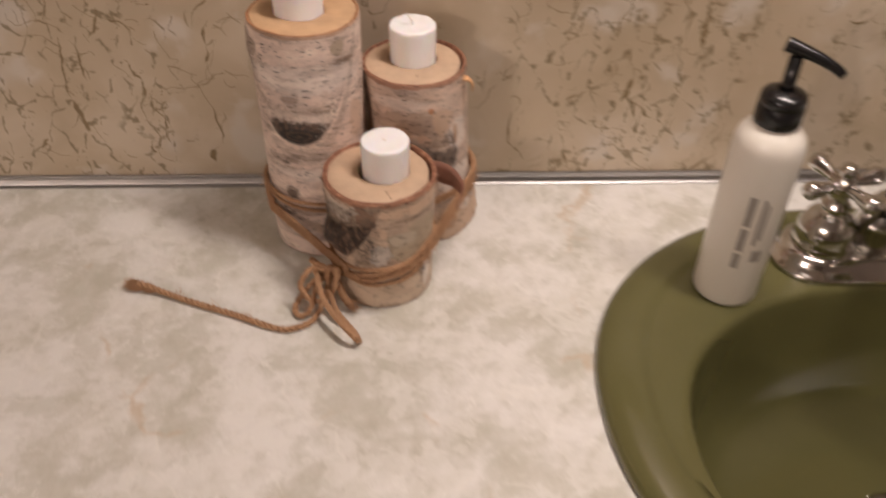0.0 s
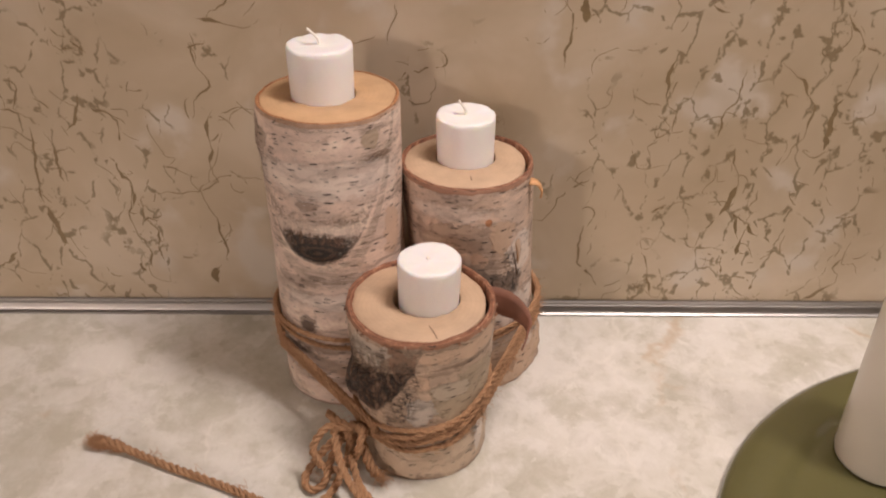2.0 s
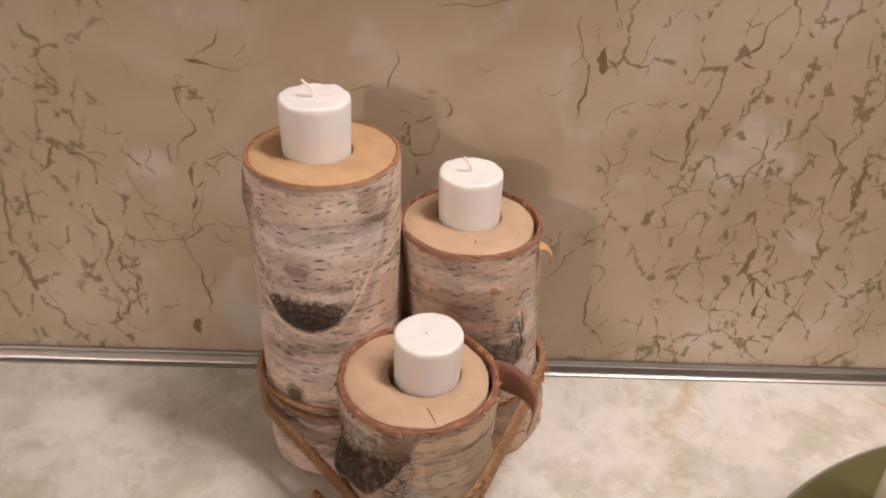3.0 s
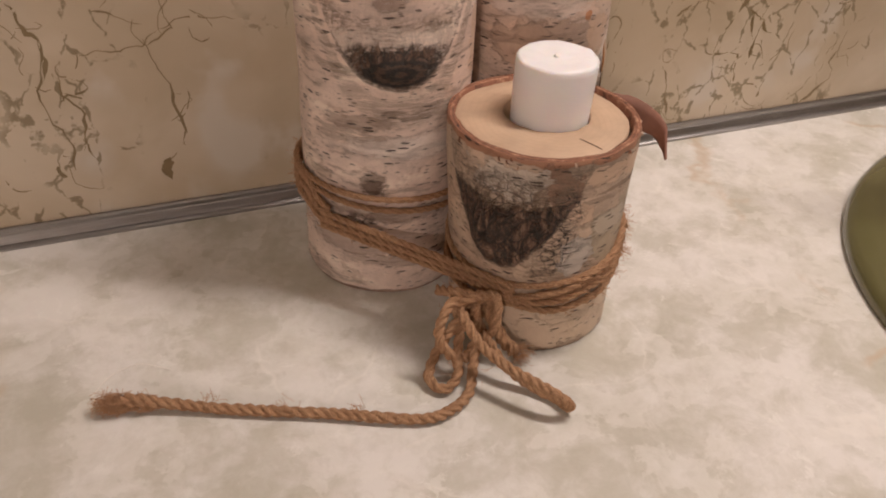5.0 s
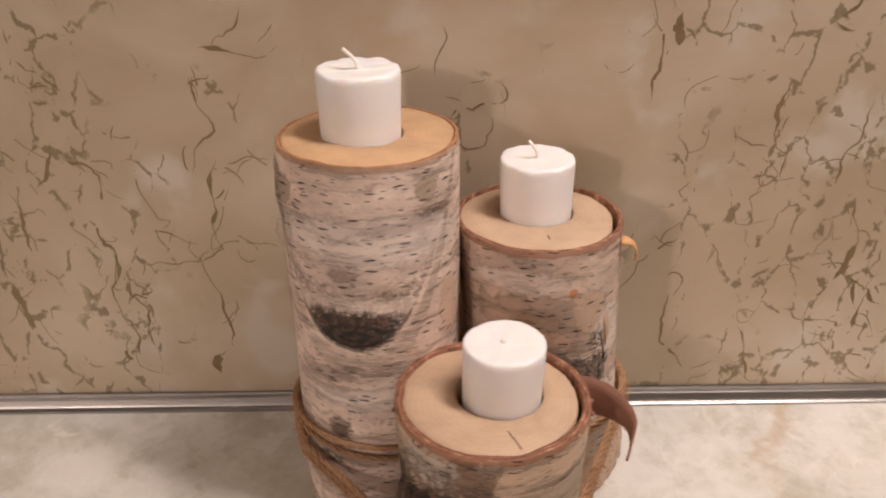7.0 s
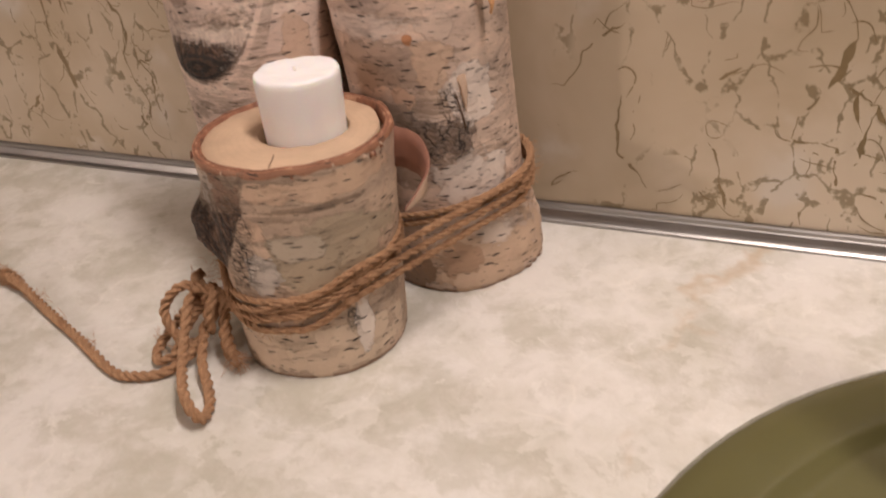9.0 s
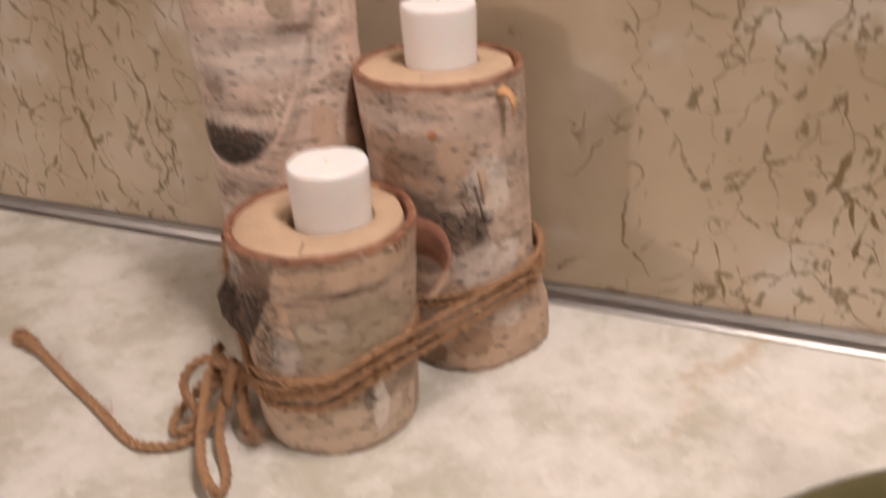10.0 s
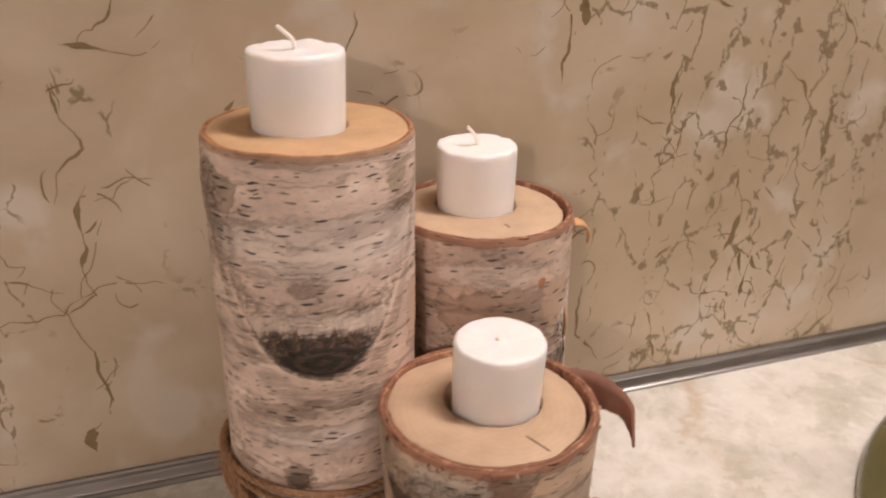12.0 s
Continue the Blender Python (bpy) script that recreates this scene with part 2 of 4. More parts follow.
        wing = m.calc("MULTIPLY", m.step(m.calc("ABSOLUTE", m.calc("SUBTRACT", arc, 0.0010)), 0.0020, 0.0006), m.step(curve, rise * 1.35, rise * 0.8))
        color = m.mix(m.calc("MULTIPLY", m.calc("MULTIPLY", wing, m.step(fleck, 0.40, 0.52)), 0.75), color, (0.105, 0.062, 0.040))
        core = m.step(inside, 0.0002, 0.0032)
        if eye_half:
            # the dark thins out into flecks towards both wings
            side = m.calc("MULTIPLY_ADD", m.calc("SUBTRACT", fleck, 0.5), 2.2, m.calc("DIVIDE", m.calc("ABSOLUTE", du), half))
            core = m.calc("MULTIPLY", core, m.step(side, 0.98, 0.60))
        tones = m.ramp(upright, ((0.40, (0.010, 0.007, 0.005)), (0.47, (0.050, 0.025, 0.016)), (0.54, (0.145, 0.074, 0.045)), (0.64, (0.32, 0.200, 0.135))))
        furrow = m.cells(m.scaled(m.warped(p, 90.0, 0.010, 6.0), (1.9, 0.9, 1.0)), 130.0)
        tones = m.mix(m.calc("MULTIPLY", m.step(furrow, 0.08, 0.015), 0.8), tones, (0.008, 0.006, 0.005))
        if eye_half:
            disc = m.calc("MULTIPLY_ADD", bent, 0.35, spot((u0 + 0.001, v0 + eye_half * 0.46, eye_half, eye_half * 0.40)))
            ring = m.step(m.calc("SINE", m.calc("MULTIPLY", m.calc("MULTIPLY_ADD", fleck, 1.4, disc), 11.0)), -0.2, 1.0)
            tones = m.mix(m.step(disc, 1.05, 0.85), tones, m.mix(ring, (0.010, 0.007, 0.006), (0.115, 0.062, 0.038)))
            height = m.calc("ADD", height, m.calc("MULTIPLY", m.step(disc, 1.1, 0.8), m.calc("MULTIPLY_ADD", ring, 0.9, m.calc("MULTIPLY", fleck, 1.2))))
        color = m.mix(m.calc("MULTIPLY", core, 0.96), color, tones)
        height = m.calc("ADD", height, m.calc("MULTIPLY", core, m.calc("MULTIPLY_ADD", upright, 2.4, m.calc("MULTIPLY", m.step(furrow, 0.015, 0.15), 0.8))))
    m.bump(m.calc("ADD", height, m.calc("MULTIPLY", m.noise(p, 420.0, 3.0), 0.35)), 0.75, 0.0012)
    return m.done(color, m.calc("MULTIPLY_ADD", large, 0.2, 0.46))


def edge_material(name, tones):
    """Layered sawn bark: fine bands of dark, red-brown and tan that follow the edge loosely."""
    m = Mat(name)
    p = m.obj
    x, y, z = m.axes(m.warped(p, 260.0, 0.0022, 5.0))
    r = m.calc("SQRT", m.calc("ADD", m.calc("MULTIPLY", x, x), m.calc("MULTIPLY", y, y)))
    layers = m.calc("MULTIPLY_ADD", m.calc("SINE", m.calc("MULTIPLY", r, 3000.0)), 0.10, m.noise(m.scaled(p, (1, 1, 0.4)), 170.0, 6.0, 0.78))
    m.bump(layers, 0.7, 0.0008)
    return m.done(m.ramp(layers, ((0.26, tones[0]), (0.45, tones[1]), (0.56, tones[1]), (0.70, tones[2]))), 0.75)


def wood_material(name, tone):
    """Sawn end grain: faint rings round the pith, a darker sapwood edge and blotches."""
    m = Mat(name)
    p = m.obj
    q = m.warped(m.scaled(p, (1, 1, 0.3)), 30.0, 0.006)
    x, y, _ = m.axes(q)
    r = m.calc("SQRT", m.calc("ADD", m.calc("MULTIPLY", x, x), m.calc("MULTIPLY", y, y)))
    rings = m.calc("SINE", m.calc("MULTIPLY", r, 2100.0))
    saw = m.noise(m.scaled(p, (0.25, 1.6, 0.2)), 260.0, 4.0, 0.6)
    color = m.ramp(m.noise(p, 42.0, 5.0, 0.6), ((0.3, tuple(c * 0.80 for c in tone)), (0.6, tone), (0.75, tuple(min(0.8, c * 1.08) for c in tone))))
    color = m.mix(m.calc("MULTIPLY", m.step(rings, 0.2, 1.0), 0.10), color, tuple(c * 0.62 for c in tone))
    color = m.mix(m.calc("MULTIPLY", m.step(saw, 0.5, 0.75), 0.16), color, tuple(c * 0.6 for c in tone))
    m.bump(saw, 0.18, 0.0005)
    return m.done(color, 0.62)


def plain_material(name, color, rough=0.5, metal=0.0, grain=60.0, vary=0.12, **more):
    m = Mat(name)
    f = m.noise(m.obj, grain, 4.0)
    c = m.mix(f, tuple(v * (1 - vary) for v in color), tuple(min(1.0, v * (1 + vary)) for v in color))
    m.bump(m.noise(m.obj, grain * 12, 2.0), 0.08, 0.0004)
    return m.done(c, rough, metal, **more)


def twine_material():
    m = Mat("jute")
    f = m.noise(m.warped(m.obj, 200.0, 0.004), 700.0, 5.0, 0.75)
    strand = m.noise(m.scaled(m.warped(m.uv, 3.0, 0.25), (7.0, 0.30, 1.0)), 4.5, 5.0, 0.7)
    c = m.ramp(m.calc("MULTIPLY_ADD", strand, 0.7, m.calc("MULTIPLY", f, 0.35)), ((0.36, (0.14, 0.064, 0.030)), (0.48, (0.385, 0.205, 0.105)), (0.58, (0.58, 0.345, 0.190)), (0.68, (0.74, 0.50, 0.31))))
    m.bump(m.calc("MULTIPLY_ADD", strand, 1.4, f), 0.8, 0.0007)
    return m.done(c, 0.88)


def steel_material():
    m = Mat("brushed_aluminium")
    p = m.obj
    f = m.noise(m.scaled(p, (1.0, 30.0, 30.0)), 40.0, 4.0)
    c = m.mix(f, (0.25, 0.24, 0.23), (0.44, 0.42, 0.40))
    m.bump(f, 0.06, 0.0004)
    return m.done(c, m.calc("MULTIPLY_ADD", m.noise(p, 50.0), 0.18, 0.28), 1.0)


PANEL, COUNTER = wall_panel_material(), counter_material()
STEEL, JUTE = steel_material(), twine_material()
CHROME = plain_material("chrome", (0.62, 0.60, 0.575), 0.09, 1.0, 20.0, 0.04)
GREEN = plain_material("avocado_porcelain", (0.112, 0.105, 0.040), 0.18, 0.0, 14.0, 0.10, Coat_Weight=0.4, Coat_Roughness=0.08)
WAX = plain_material("white_wax", (0.87, 0.86, 0.86), 0.42, 0.0, 50.0, 0.03, Subsurface_Weight=0.35, Subsurface_Radius=(0.012, 0.008, 0.005), Subsurface_Scale=0.6)
WICK = plain_material("cotton_wick", (0.84, 0.79, 0.72), 0.9)
WOOD_A = wood_material("birch_end_grain_warm", (0.60, 0.385, 0.215))
WOOD_B = wood_material("birch_end_grain_pale", (0.580, 0.415, 0.280))
RIM = edge_material("red_brown_bark_edge", ((0.030, 0.016, 0.010), (0.250, 0.105, 0.058), (0.50, 0.285, 0.175)))
RIM_WARM = edge_material("orange_bark_edge", ((0.14, 0.060, 0.028), (0.36, 0.165, 0.072), (0.50, 0.28, 0.14)))
INNER = plain_material("inner_bark", (0.23, 0.102, 0.066), 0.7, 0.0, 90.0, 0.35)
PINK = plain_material("pale_bark_skin", (0.52, 0.37, 0.27), 0.7, 0.0, 120.0, 0.35)
FLAKE = plain_material("orange_bark_flake", (0.60, 0.33, 0.155), 0.7, 0.0, 200.0, 0.25)
LOTION = plain_material("cream_bottle", (0.77, 0.725, 0.640), 0.28, 0.0, 15.0, 0.03, Coat_Weight=0.2)
BLACK = plain_material("black_plastic", (0.012, 0.011, 0.011), 0.22, 0.0, 30.0, 0.2)
FIBRE = plain_material("jute_fibre", (0.50, 0.29, 0.16), 0.85, 0.0, 300.0, 0.4)
INK = plain_material("grey_print", (0.34, 0.30, 0.26), 0.6)
VEIN = plain_material("olive_brown_print", (0.225, 0.160, 0.082), 0.36, 0.0, 120.0, 0.3)
PAINT = plain_material("wall_paint", (0.22, 0.18, 0.145), 0.7, 0.0, 6.0, 0.05)
WHITE = plain_material("ceiling_paint", (0.78, 0.75, 0.70), 0.8, 0.0, 6.0, 0.04)
VINYL = plain_material("floor_vinyl", (0.20, 0.16, 0.12), 0.5, 0.0, 9.0, 0.2)
CABINET = plain_material("cabinet_wood", (0.22, 0.12, 0.06), 0.5, 0.0, 25.0, 0.3)
CRACK = plain_material("dark_crack", (0.10, 0.055, 0.03), 0.9)


# ---- building helpers ----
def part(name, bm, material, parent=None, label="", smooth=True):
    data = bpy.data.meshes.new(name)
    bm.normal_update()
    bm.to_mesh(data)
    bm.free()
    for f in data.polygons:
        f.use_smooth = smooth
    for one in material if isinstance(material, (list, tuple)) else (material,):
        data.materials.append(one)
    ob = new(name, data)
    if parent:
        ob.parent = parent
    return tagged(ob, label)


def thing(name, at, label, category, group=""):
    ob = new(name)
    ob.location = at
    ob.empty_display_size = 0.02
    return tagged(ob, label, category, group)


def box(bm, lo, hi, bevel=0.0):
    made = bmesh.ops.create_cube(bm, size=1.0)["verts"]
    for v in made:
        v.co = Vector([lo[i] + (v.co[i] + 0.5) * (hi[i] - lo[i]) for i in range(3)])
    if bevel:
        edges = list({e for v in made for e in v.link_edges})
        bmesh.ops.bevel(bm, geom=edges, offset=bevel, segments=2, affect="EDGES", profile=0.6)
    return bm


def rings(bm, loops, close_top=False, close_bottom=False, uvs=None, slot=0):
    """Faces between closed loops of equal length; uvs gives (u, v) rows to match."""
    lay = bm.loops.layers.uv.verify() if uvs else None
    rows = [[bm.verts.new(c) for c in loop] for loop in loops]
    n = len(rows[0])
    for i in range(len(rows) - 1):
        for j in range(n):
            k = (j + 1) % n
            f = bm.faces.new((rows[i][j], rows[i][k], rows[i + 1][k], rows[i + 1][j]))
            f.material_index = slot
            if uvs:
                for l, (a, b) in zip(f.loops, ((i, j), (i, j + 1), (i + 1, j + 1), (i + 1, j))):
                    l[lay].uv = uvs(a, b)
    if close_bottom:
        bm.faces.new(rows[0][::-1])
    if close_top:
        bm.faces.new(rows[-1])
    return rows


def lathe(profile, n=48, centre=(0, 0)):
    """A turned mesh from (radius, height) pairs; a radius of 0 closes it."""
    bm = bmesh.new()
    rows = []
    for r, z in profile:
        if r <= 1e-6:
            rows.append([bm.verts.new((centre[0], centre[1], z))])
        else:
            rows.append([bm.verts.new((centre[0] + r * math.cos(2 * math.pi * j / n), centre[1] + r * math.sin(2 * math.pi * j / n), z)) for j in range(n)])
    for a, b in zip(rows, rows[1:]):
        for j in range(n):
            k = (j + 1) % n
            if len(a) == 1:
                bm.faces.new((a[0], b[k], b[j]))
            elif len(b) == 1:
                bm.faces.new((a[j], a[k], b[0]))
            else:
                bm.faces.new((a[j], a[k], b[k], b[j]))
    bmesh.ops.recalc_face_normals(bm, faces=bm.faces)
    return bm


def spline(points, spacing=0.0012):
    """Evenly spaced points along a smooth curve through the given ones."""
    pts = [Vector(p) for p in points]
    pts = [pts[0] * 2 - pts[1], *pts, pts[-1] * 2 - pts[-2]]
    fine = []
    for a, b, c, d in zip(pts, pts[1:], pts[2:], pts[3:]):
        for i in range(24):
            t = i / 24
            fine.append(0.5 * (2 * b + (c - a) * t + (2 * a - 5 * b + 4 * c - d) * t * t + (3 * b - a - 3 * c + d) * t ** 3))
    fine.append(pts[-2])
    out, left = [fine[0]], spacing
    for p, q in zip(fine, fine[1:]):
        seg = (q - p).length
        while seg >= left > 0:
            p = p + (q - p) * (left / seg)
            out.append(p.copy())
            seg = (q - p).length
            left = spacing
        left -= seg
    return out


def frames(path, closed=False):
    """The path's points with a side and an up that turn as little as they can."""
    n, side, out = len(path), None, []
    for i, p in enumerate(path):
        a = path[(i - 1) % n] if closed else path[max(i - 1, 0)]
        b = path[(i + 1) % n] if closed else path[min(i + 1, n - 1)]
        ahead = (b - a).normalized()
        side = ahead.orthogonal() if side is None else side
        side = (side - ahead * side.dot(ahead)).normalized()
        out.append((p, side, ahead.cross(side)))
    return out


def sweep(bm, path, radius, sides=12, closed=False, grow=None, rough=0.0):
    """A tube along a path."""
    lay = bm.loops.layers.uv.verify()
    n = len(path)
    rows = []
    for i, (p, side, up) in enumerate(frames(path, closed)):
        r0 = radius * (grow(i / (n - 1)) if grow else 1.0)
        row = []
        for j in range(sides):
            f = 2 * math.pi * j / sides
            r = r0 * (1 + rough * noise.noise(p * 330 + Vector((2 * math.cos(f), 2 * math.sin(f), 0)))) if rough else r0
            row.append(bm.verts.new(p + (side * math.cos(f) + up * math.sin(f)) * r))
        rows.append(row)
    for a, b in list(zip(range(n), range(1, n))) + ([(n - 1, 0)] if closed else []):
        for j in range(sides):
            k = (j + 1) % sides
            face = bm.faces.new((rows[a][j], rows[a][k], rows[b][k], rows[b][j]))
            for l, (uu, vv) in zip(face.loops, ((j, a), (j + 1, a), (j + 1, a + 1), (j, a + 1))):
                l[lay].uv = (uu / sides * 3, vv * 0.11)
    if not closed:
        bm.faces.new(rows[0][::-1])
        bm.faces.new(rows[-1])
    return bm


def laid(bm, path, radius, closed=False, grow=None, pitch=0.0165, yarns=3):
    """Twine: a tube whose lobes, one a yarn, wind round the path."""
    n, sides = len(path), 8 * yarns
    length = n * (path[1] - path[0]).length
    turns = max(1, round(length / pitch))
    lay = bm.loops.layers.uv.verify()
    rows = []
    for i, (p, side, up) in enumerate(frames(path, closed)):
        s = i / (n - 1)
        r0 = radius * (grow(s) if grow else 1.0) * (1 + 0.10 * noise.noise(p * 120))
        twist = 2 * math.pi * turns * i / n + 0.9 * noise.noise(p * 45)
        row = []
        for j in range(sides):
            f = 2 * math.pi * j / sides
            d = (f + math.pi / yarns) % (2 * math.pi / yarns) - math.pi / yarns
            r = r0 * (0.52 * math.cos(d) + math.sqrt(0.52 ** 2 - (0.52 * math.sin(d)) ** 2 + 0.006))
            r *= 1 + 0.10 * noise.noise(p * 420 + Vector((3 * math.cos(f), 3 * math.sin(f), 0)))
            row.append(bm.verts.new(p + (side * math.cos(f + twist) + up * math.sin(f + twist)) * r))
        rows.append(row)
    for a, b in list(zip(range(n), range(1, n))) + ([(n - 1, 0)] if closed else []):
        for j in range(sides):
            k = (j + 1) % sides
            face = bm.faces.new((rows[a][j], rows[a][k], rows[b][k], rows[b][j]))
            for l, (uu, vv) in zip(face.loops, ((j, a), (j + 1, a), (j + 1, a + 1), (j, a + 1))):
                l[lay].uv = (uu / sides * 3, vv * 0.11)
    if not closed:
        bm.faces.new(rows[0][::-1])
        bm.faces.new(rows[-1])
    return bm


# ---- setting: bathroom walls, floor, ceiling, counter ----
LEFT, RIGHT, FRONT, FLOOR, CEIL = -2.20, 1.05, -3.50, -0.80, 1.60
tagged(part("wall_north", box(bmesh.new(), (LEFT, 0, FLOOR), (RIGHT, 0.1, CEIL)), PANEL, smooth=False), "beige wall panel printed with broken olive-brown marble veins", "wall", kind="structure")
for name, lo, hi in (("wall_west", (LEFT - 0.1, FRONT, FLOOR), (LEFT, 0.1, CEIL)), ("wall_east", (RIGHT, FRONT, FLOOR), (RIGHT + 0.1, 0.1, CEIL)), ("wall_south", (LEFT - 0.1, FRONT - 0.1, FLOOR), (RIGHT + 0.1, FRONT, CEIL))):
    tagged(part(name, box(bmesh.new(), lo, hi), PAINT, smooth=False), "plain warm beige painted bathroom wall", "wall", kind="structure")
tagged(part("floor", box(bmesh.new(), (LEFT, FRONT, FLOOR - 0.1), (RIGHT, 0, FLOOR)), VINYL, smooth=False), "brown vinyl bathroom floor", "floor", kind="structure")
tagged(part("ceiling", box(bmesh.new(), (LEFT, FRONT, CEIL), (RIGHT, 0, CEIL + 0.1)), WHITE, smooth=False), "plain off-white painted ceiling", "ceiling", kind="structure")

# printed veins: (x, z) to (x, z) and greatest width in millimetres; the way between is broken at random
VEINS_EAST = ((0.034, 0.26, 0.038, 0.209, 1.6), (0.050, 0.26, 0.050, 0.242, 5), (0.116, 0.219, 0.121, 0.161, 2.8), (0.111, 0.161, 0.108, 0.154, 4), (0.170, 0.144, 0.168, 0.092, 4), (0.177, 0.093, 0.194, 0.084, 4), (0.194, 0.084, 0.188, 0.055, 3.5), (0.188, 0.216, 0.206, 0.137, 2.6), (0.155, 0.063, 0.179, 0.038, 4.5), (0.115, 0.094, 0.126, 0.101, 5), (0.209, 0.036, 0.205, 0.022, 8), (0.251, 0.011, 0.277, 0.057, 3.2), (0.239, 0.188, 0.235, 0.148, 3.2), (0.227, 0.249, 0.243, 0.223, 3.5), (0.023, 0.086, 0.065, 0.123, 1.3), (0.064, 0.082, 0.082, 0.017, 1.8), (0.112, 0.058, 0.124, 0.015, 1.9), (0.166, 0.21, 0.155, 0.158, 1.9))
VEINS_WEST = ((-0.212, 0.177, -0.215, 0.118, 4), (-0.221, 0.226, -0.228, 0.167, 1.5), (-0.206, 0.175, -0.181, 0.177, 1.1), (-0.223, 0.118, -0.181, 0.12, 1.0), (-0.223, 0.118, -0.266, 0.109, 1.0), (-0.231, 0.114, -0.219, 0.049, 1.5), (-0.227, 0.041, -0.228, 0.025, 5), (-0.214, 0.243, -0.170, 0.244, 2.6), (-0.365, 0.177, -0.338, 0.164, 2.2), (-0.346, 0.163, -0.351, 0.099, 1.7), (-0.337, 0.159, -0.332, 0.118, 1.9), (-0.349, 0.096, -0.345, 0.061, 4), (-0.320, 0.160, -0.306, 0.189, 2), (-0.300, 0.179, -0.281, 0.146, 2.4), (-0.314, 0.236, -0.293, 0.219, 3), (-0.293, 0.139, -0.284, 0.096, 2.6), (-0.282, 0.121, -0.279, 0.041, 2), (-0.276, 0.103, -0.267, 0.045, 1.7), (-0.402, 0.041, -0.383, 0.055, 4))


def crooked(a, b, rnd, rough=0.22, depth=5):
    pts = [a, b]
    for _ in range(depth):
        out = [pts[0]]
        for p, q in zip(pts, pts[1:]):
            d = q - p
            out += [(p + q) / 2 + Vector((-d.y, d.x)) * rnd.gauss(0, rough), q]
        pts, rough = out, rough * 0.80
    return pts


def meander(p, heading, reach, rnd):
    """A wandering line that now and then curls back."""
    pts, curl = [p.copy()], rnd.gauss(0, 0.05)
    for _ in range(max(5, int(reach / 0.0013))):
        if rnd.random() < 0.10:
            curl = rnd.gauss(0, 0.10)
        if rnd.random() < 0.07:
            heading += rnd.gauss(0, 0.9)
        heading += curl + rnd.gauss(0, 0.13)
        p = p + Vector((math.cos(heading), math.sin(heading))) * 0.0013
        pts.append(Vector((p.x, max(p.y, 0.0125))))
    return pts


def vein_print():
    """Broken, branching ribbons a hair in front of the panel, each at its own depth."""
    rnd = random.Random(21)
    bm = bmesh.new()
    layer = [0]

    def ribbon(pts, w, gaps, thin=0.0005):
        layer[0] += 1
        y = -0.00008 - 0.0000011 * layer[0]
        n = len(pts)
        reach = sum((q - p).length for p, q in zip(pts, pts[1:]))
        seed = rnd.uniform(0, 90)
        prev = None
        for i, p in enumerate(pts):
            d = (pts[min(i + 1, n - 1)] - pts[max(i - 1, 0)]).normalized()
            s = i / (n - 1)
            swell = max(0.0, noise.noise(Vector((s * reach * 70, seed, 0))) * 2.0 + 0.35)
            half = 0.5 * (thin + (w - thin) * min(1.0, swell)) * min(1.0, 6 * s + 0.15, 6 * (1 - s) + 0.15)
            half *= 1 + 0.4 * noise.noise(Vector((s * reach * 400, seed, 3)))
            side = Vector((-d.y, d.x)) * half
            row = [bm.verts.new((q.x, y, q.y)) for q in (p + side, p - side)]
            if prev and noise.noise(Vector((s * reach * 110, seed, 7))) > gaps:
                bm.faces.new((prev[0], prev[1], row[1], row[0]))
            prev = row

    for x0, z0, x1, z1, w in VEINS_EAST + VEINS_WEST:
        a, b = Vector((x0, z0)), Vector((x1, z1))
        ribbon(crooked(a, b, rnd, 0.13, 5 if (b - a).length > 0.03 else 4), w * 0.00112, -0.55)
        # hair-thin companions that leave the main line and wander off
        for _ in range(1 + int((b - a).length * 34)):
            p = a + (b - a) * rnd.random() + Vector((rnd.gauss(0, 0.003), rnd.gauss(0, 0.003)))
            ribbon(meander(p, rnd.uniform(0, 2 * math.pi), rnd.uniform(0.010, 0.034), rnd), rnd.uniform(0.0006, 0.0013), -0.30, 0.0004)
    # small broken veins, thick in the veined bands and few between them
    for x0, x1, count in ((-0.60, -0.37, 34), (-0.37, -0.26, 22), (-0.26, -0.20, 4), (-0.20, -0.10, 2), (-0.10, -0.05, 10), (-0.05, 0.03, 2), (0.03, 0.09, 12), (0.09, 0.22, 34), (0.22, 0.30, 12), (0.30, 0.60, 50)):
        for _ in range(count):
            p = Vector((rnd.uniform(x0, x1), rnd.uniform(0.014, 0.42)))
            w = rnd.choice((0.0006, 0.0006, 0.0007, 0.0008, 0.0012, 0.0026))
            ribbon(meander(p, rnd.gauss(-math.pi / 2, 0.8), rnd.choice((0.010, 0.018, 0.030, 0.050)), rnd), w, -0.22, 0.00045)
    return bm


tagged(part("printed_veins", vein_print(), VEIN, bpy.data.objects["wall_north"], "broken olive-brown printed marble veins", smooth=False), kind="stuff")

SINK = Vector((0.39, -0.295, 0))
SRX, SRY = 0.280, 0.234


def oval(cx, cy, rx, ry, z, n=96, full=2.18):
    """A slightly squared oval."""
    def out(c):
        return math.copysign(abs(c) ** (2 / full), c)
    return [Vector((cx + rx * out(math.cos(2 * math.pi * j / n)), cy + ry * out(math.sin(2 * math.pi * j / n)), z)) for j in range(n)]


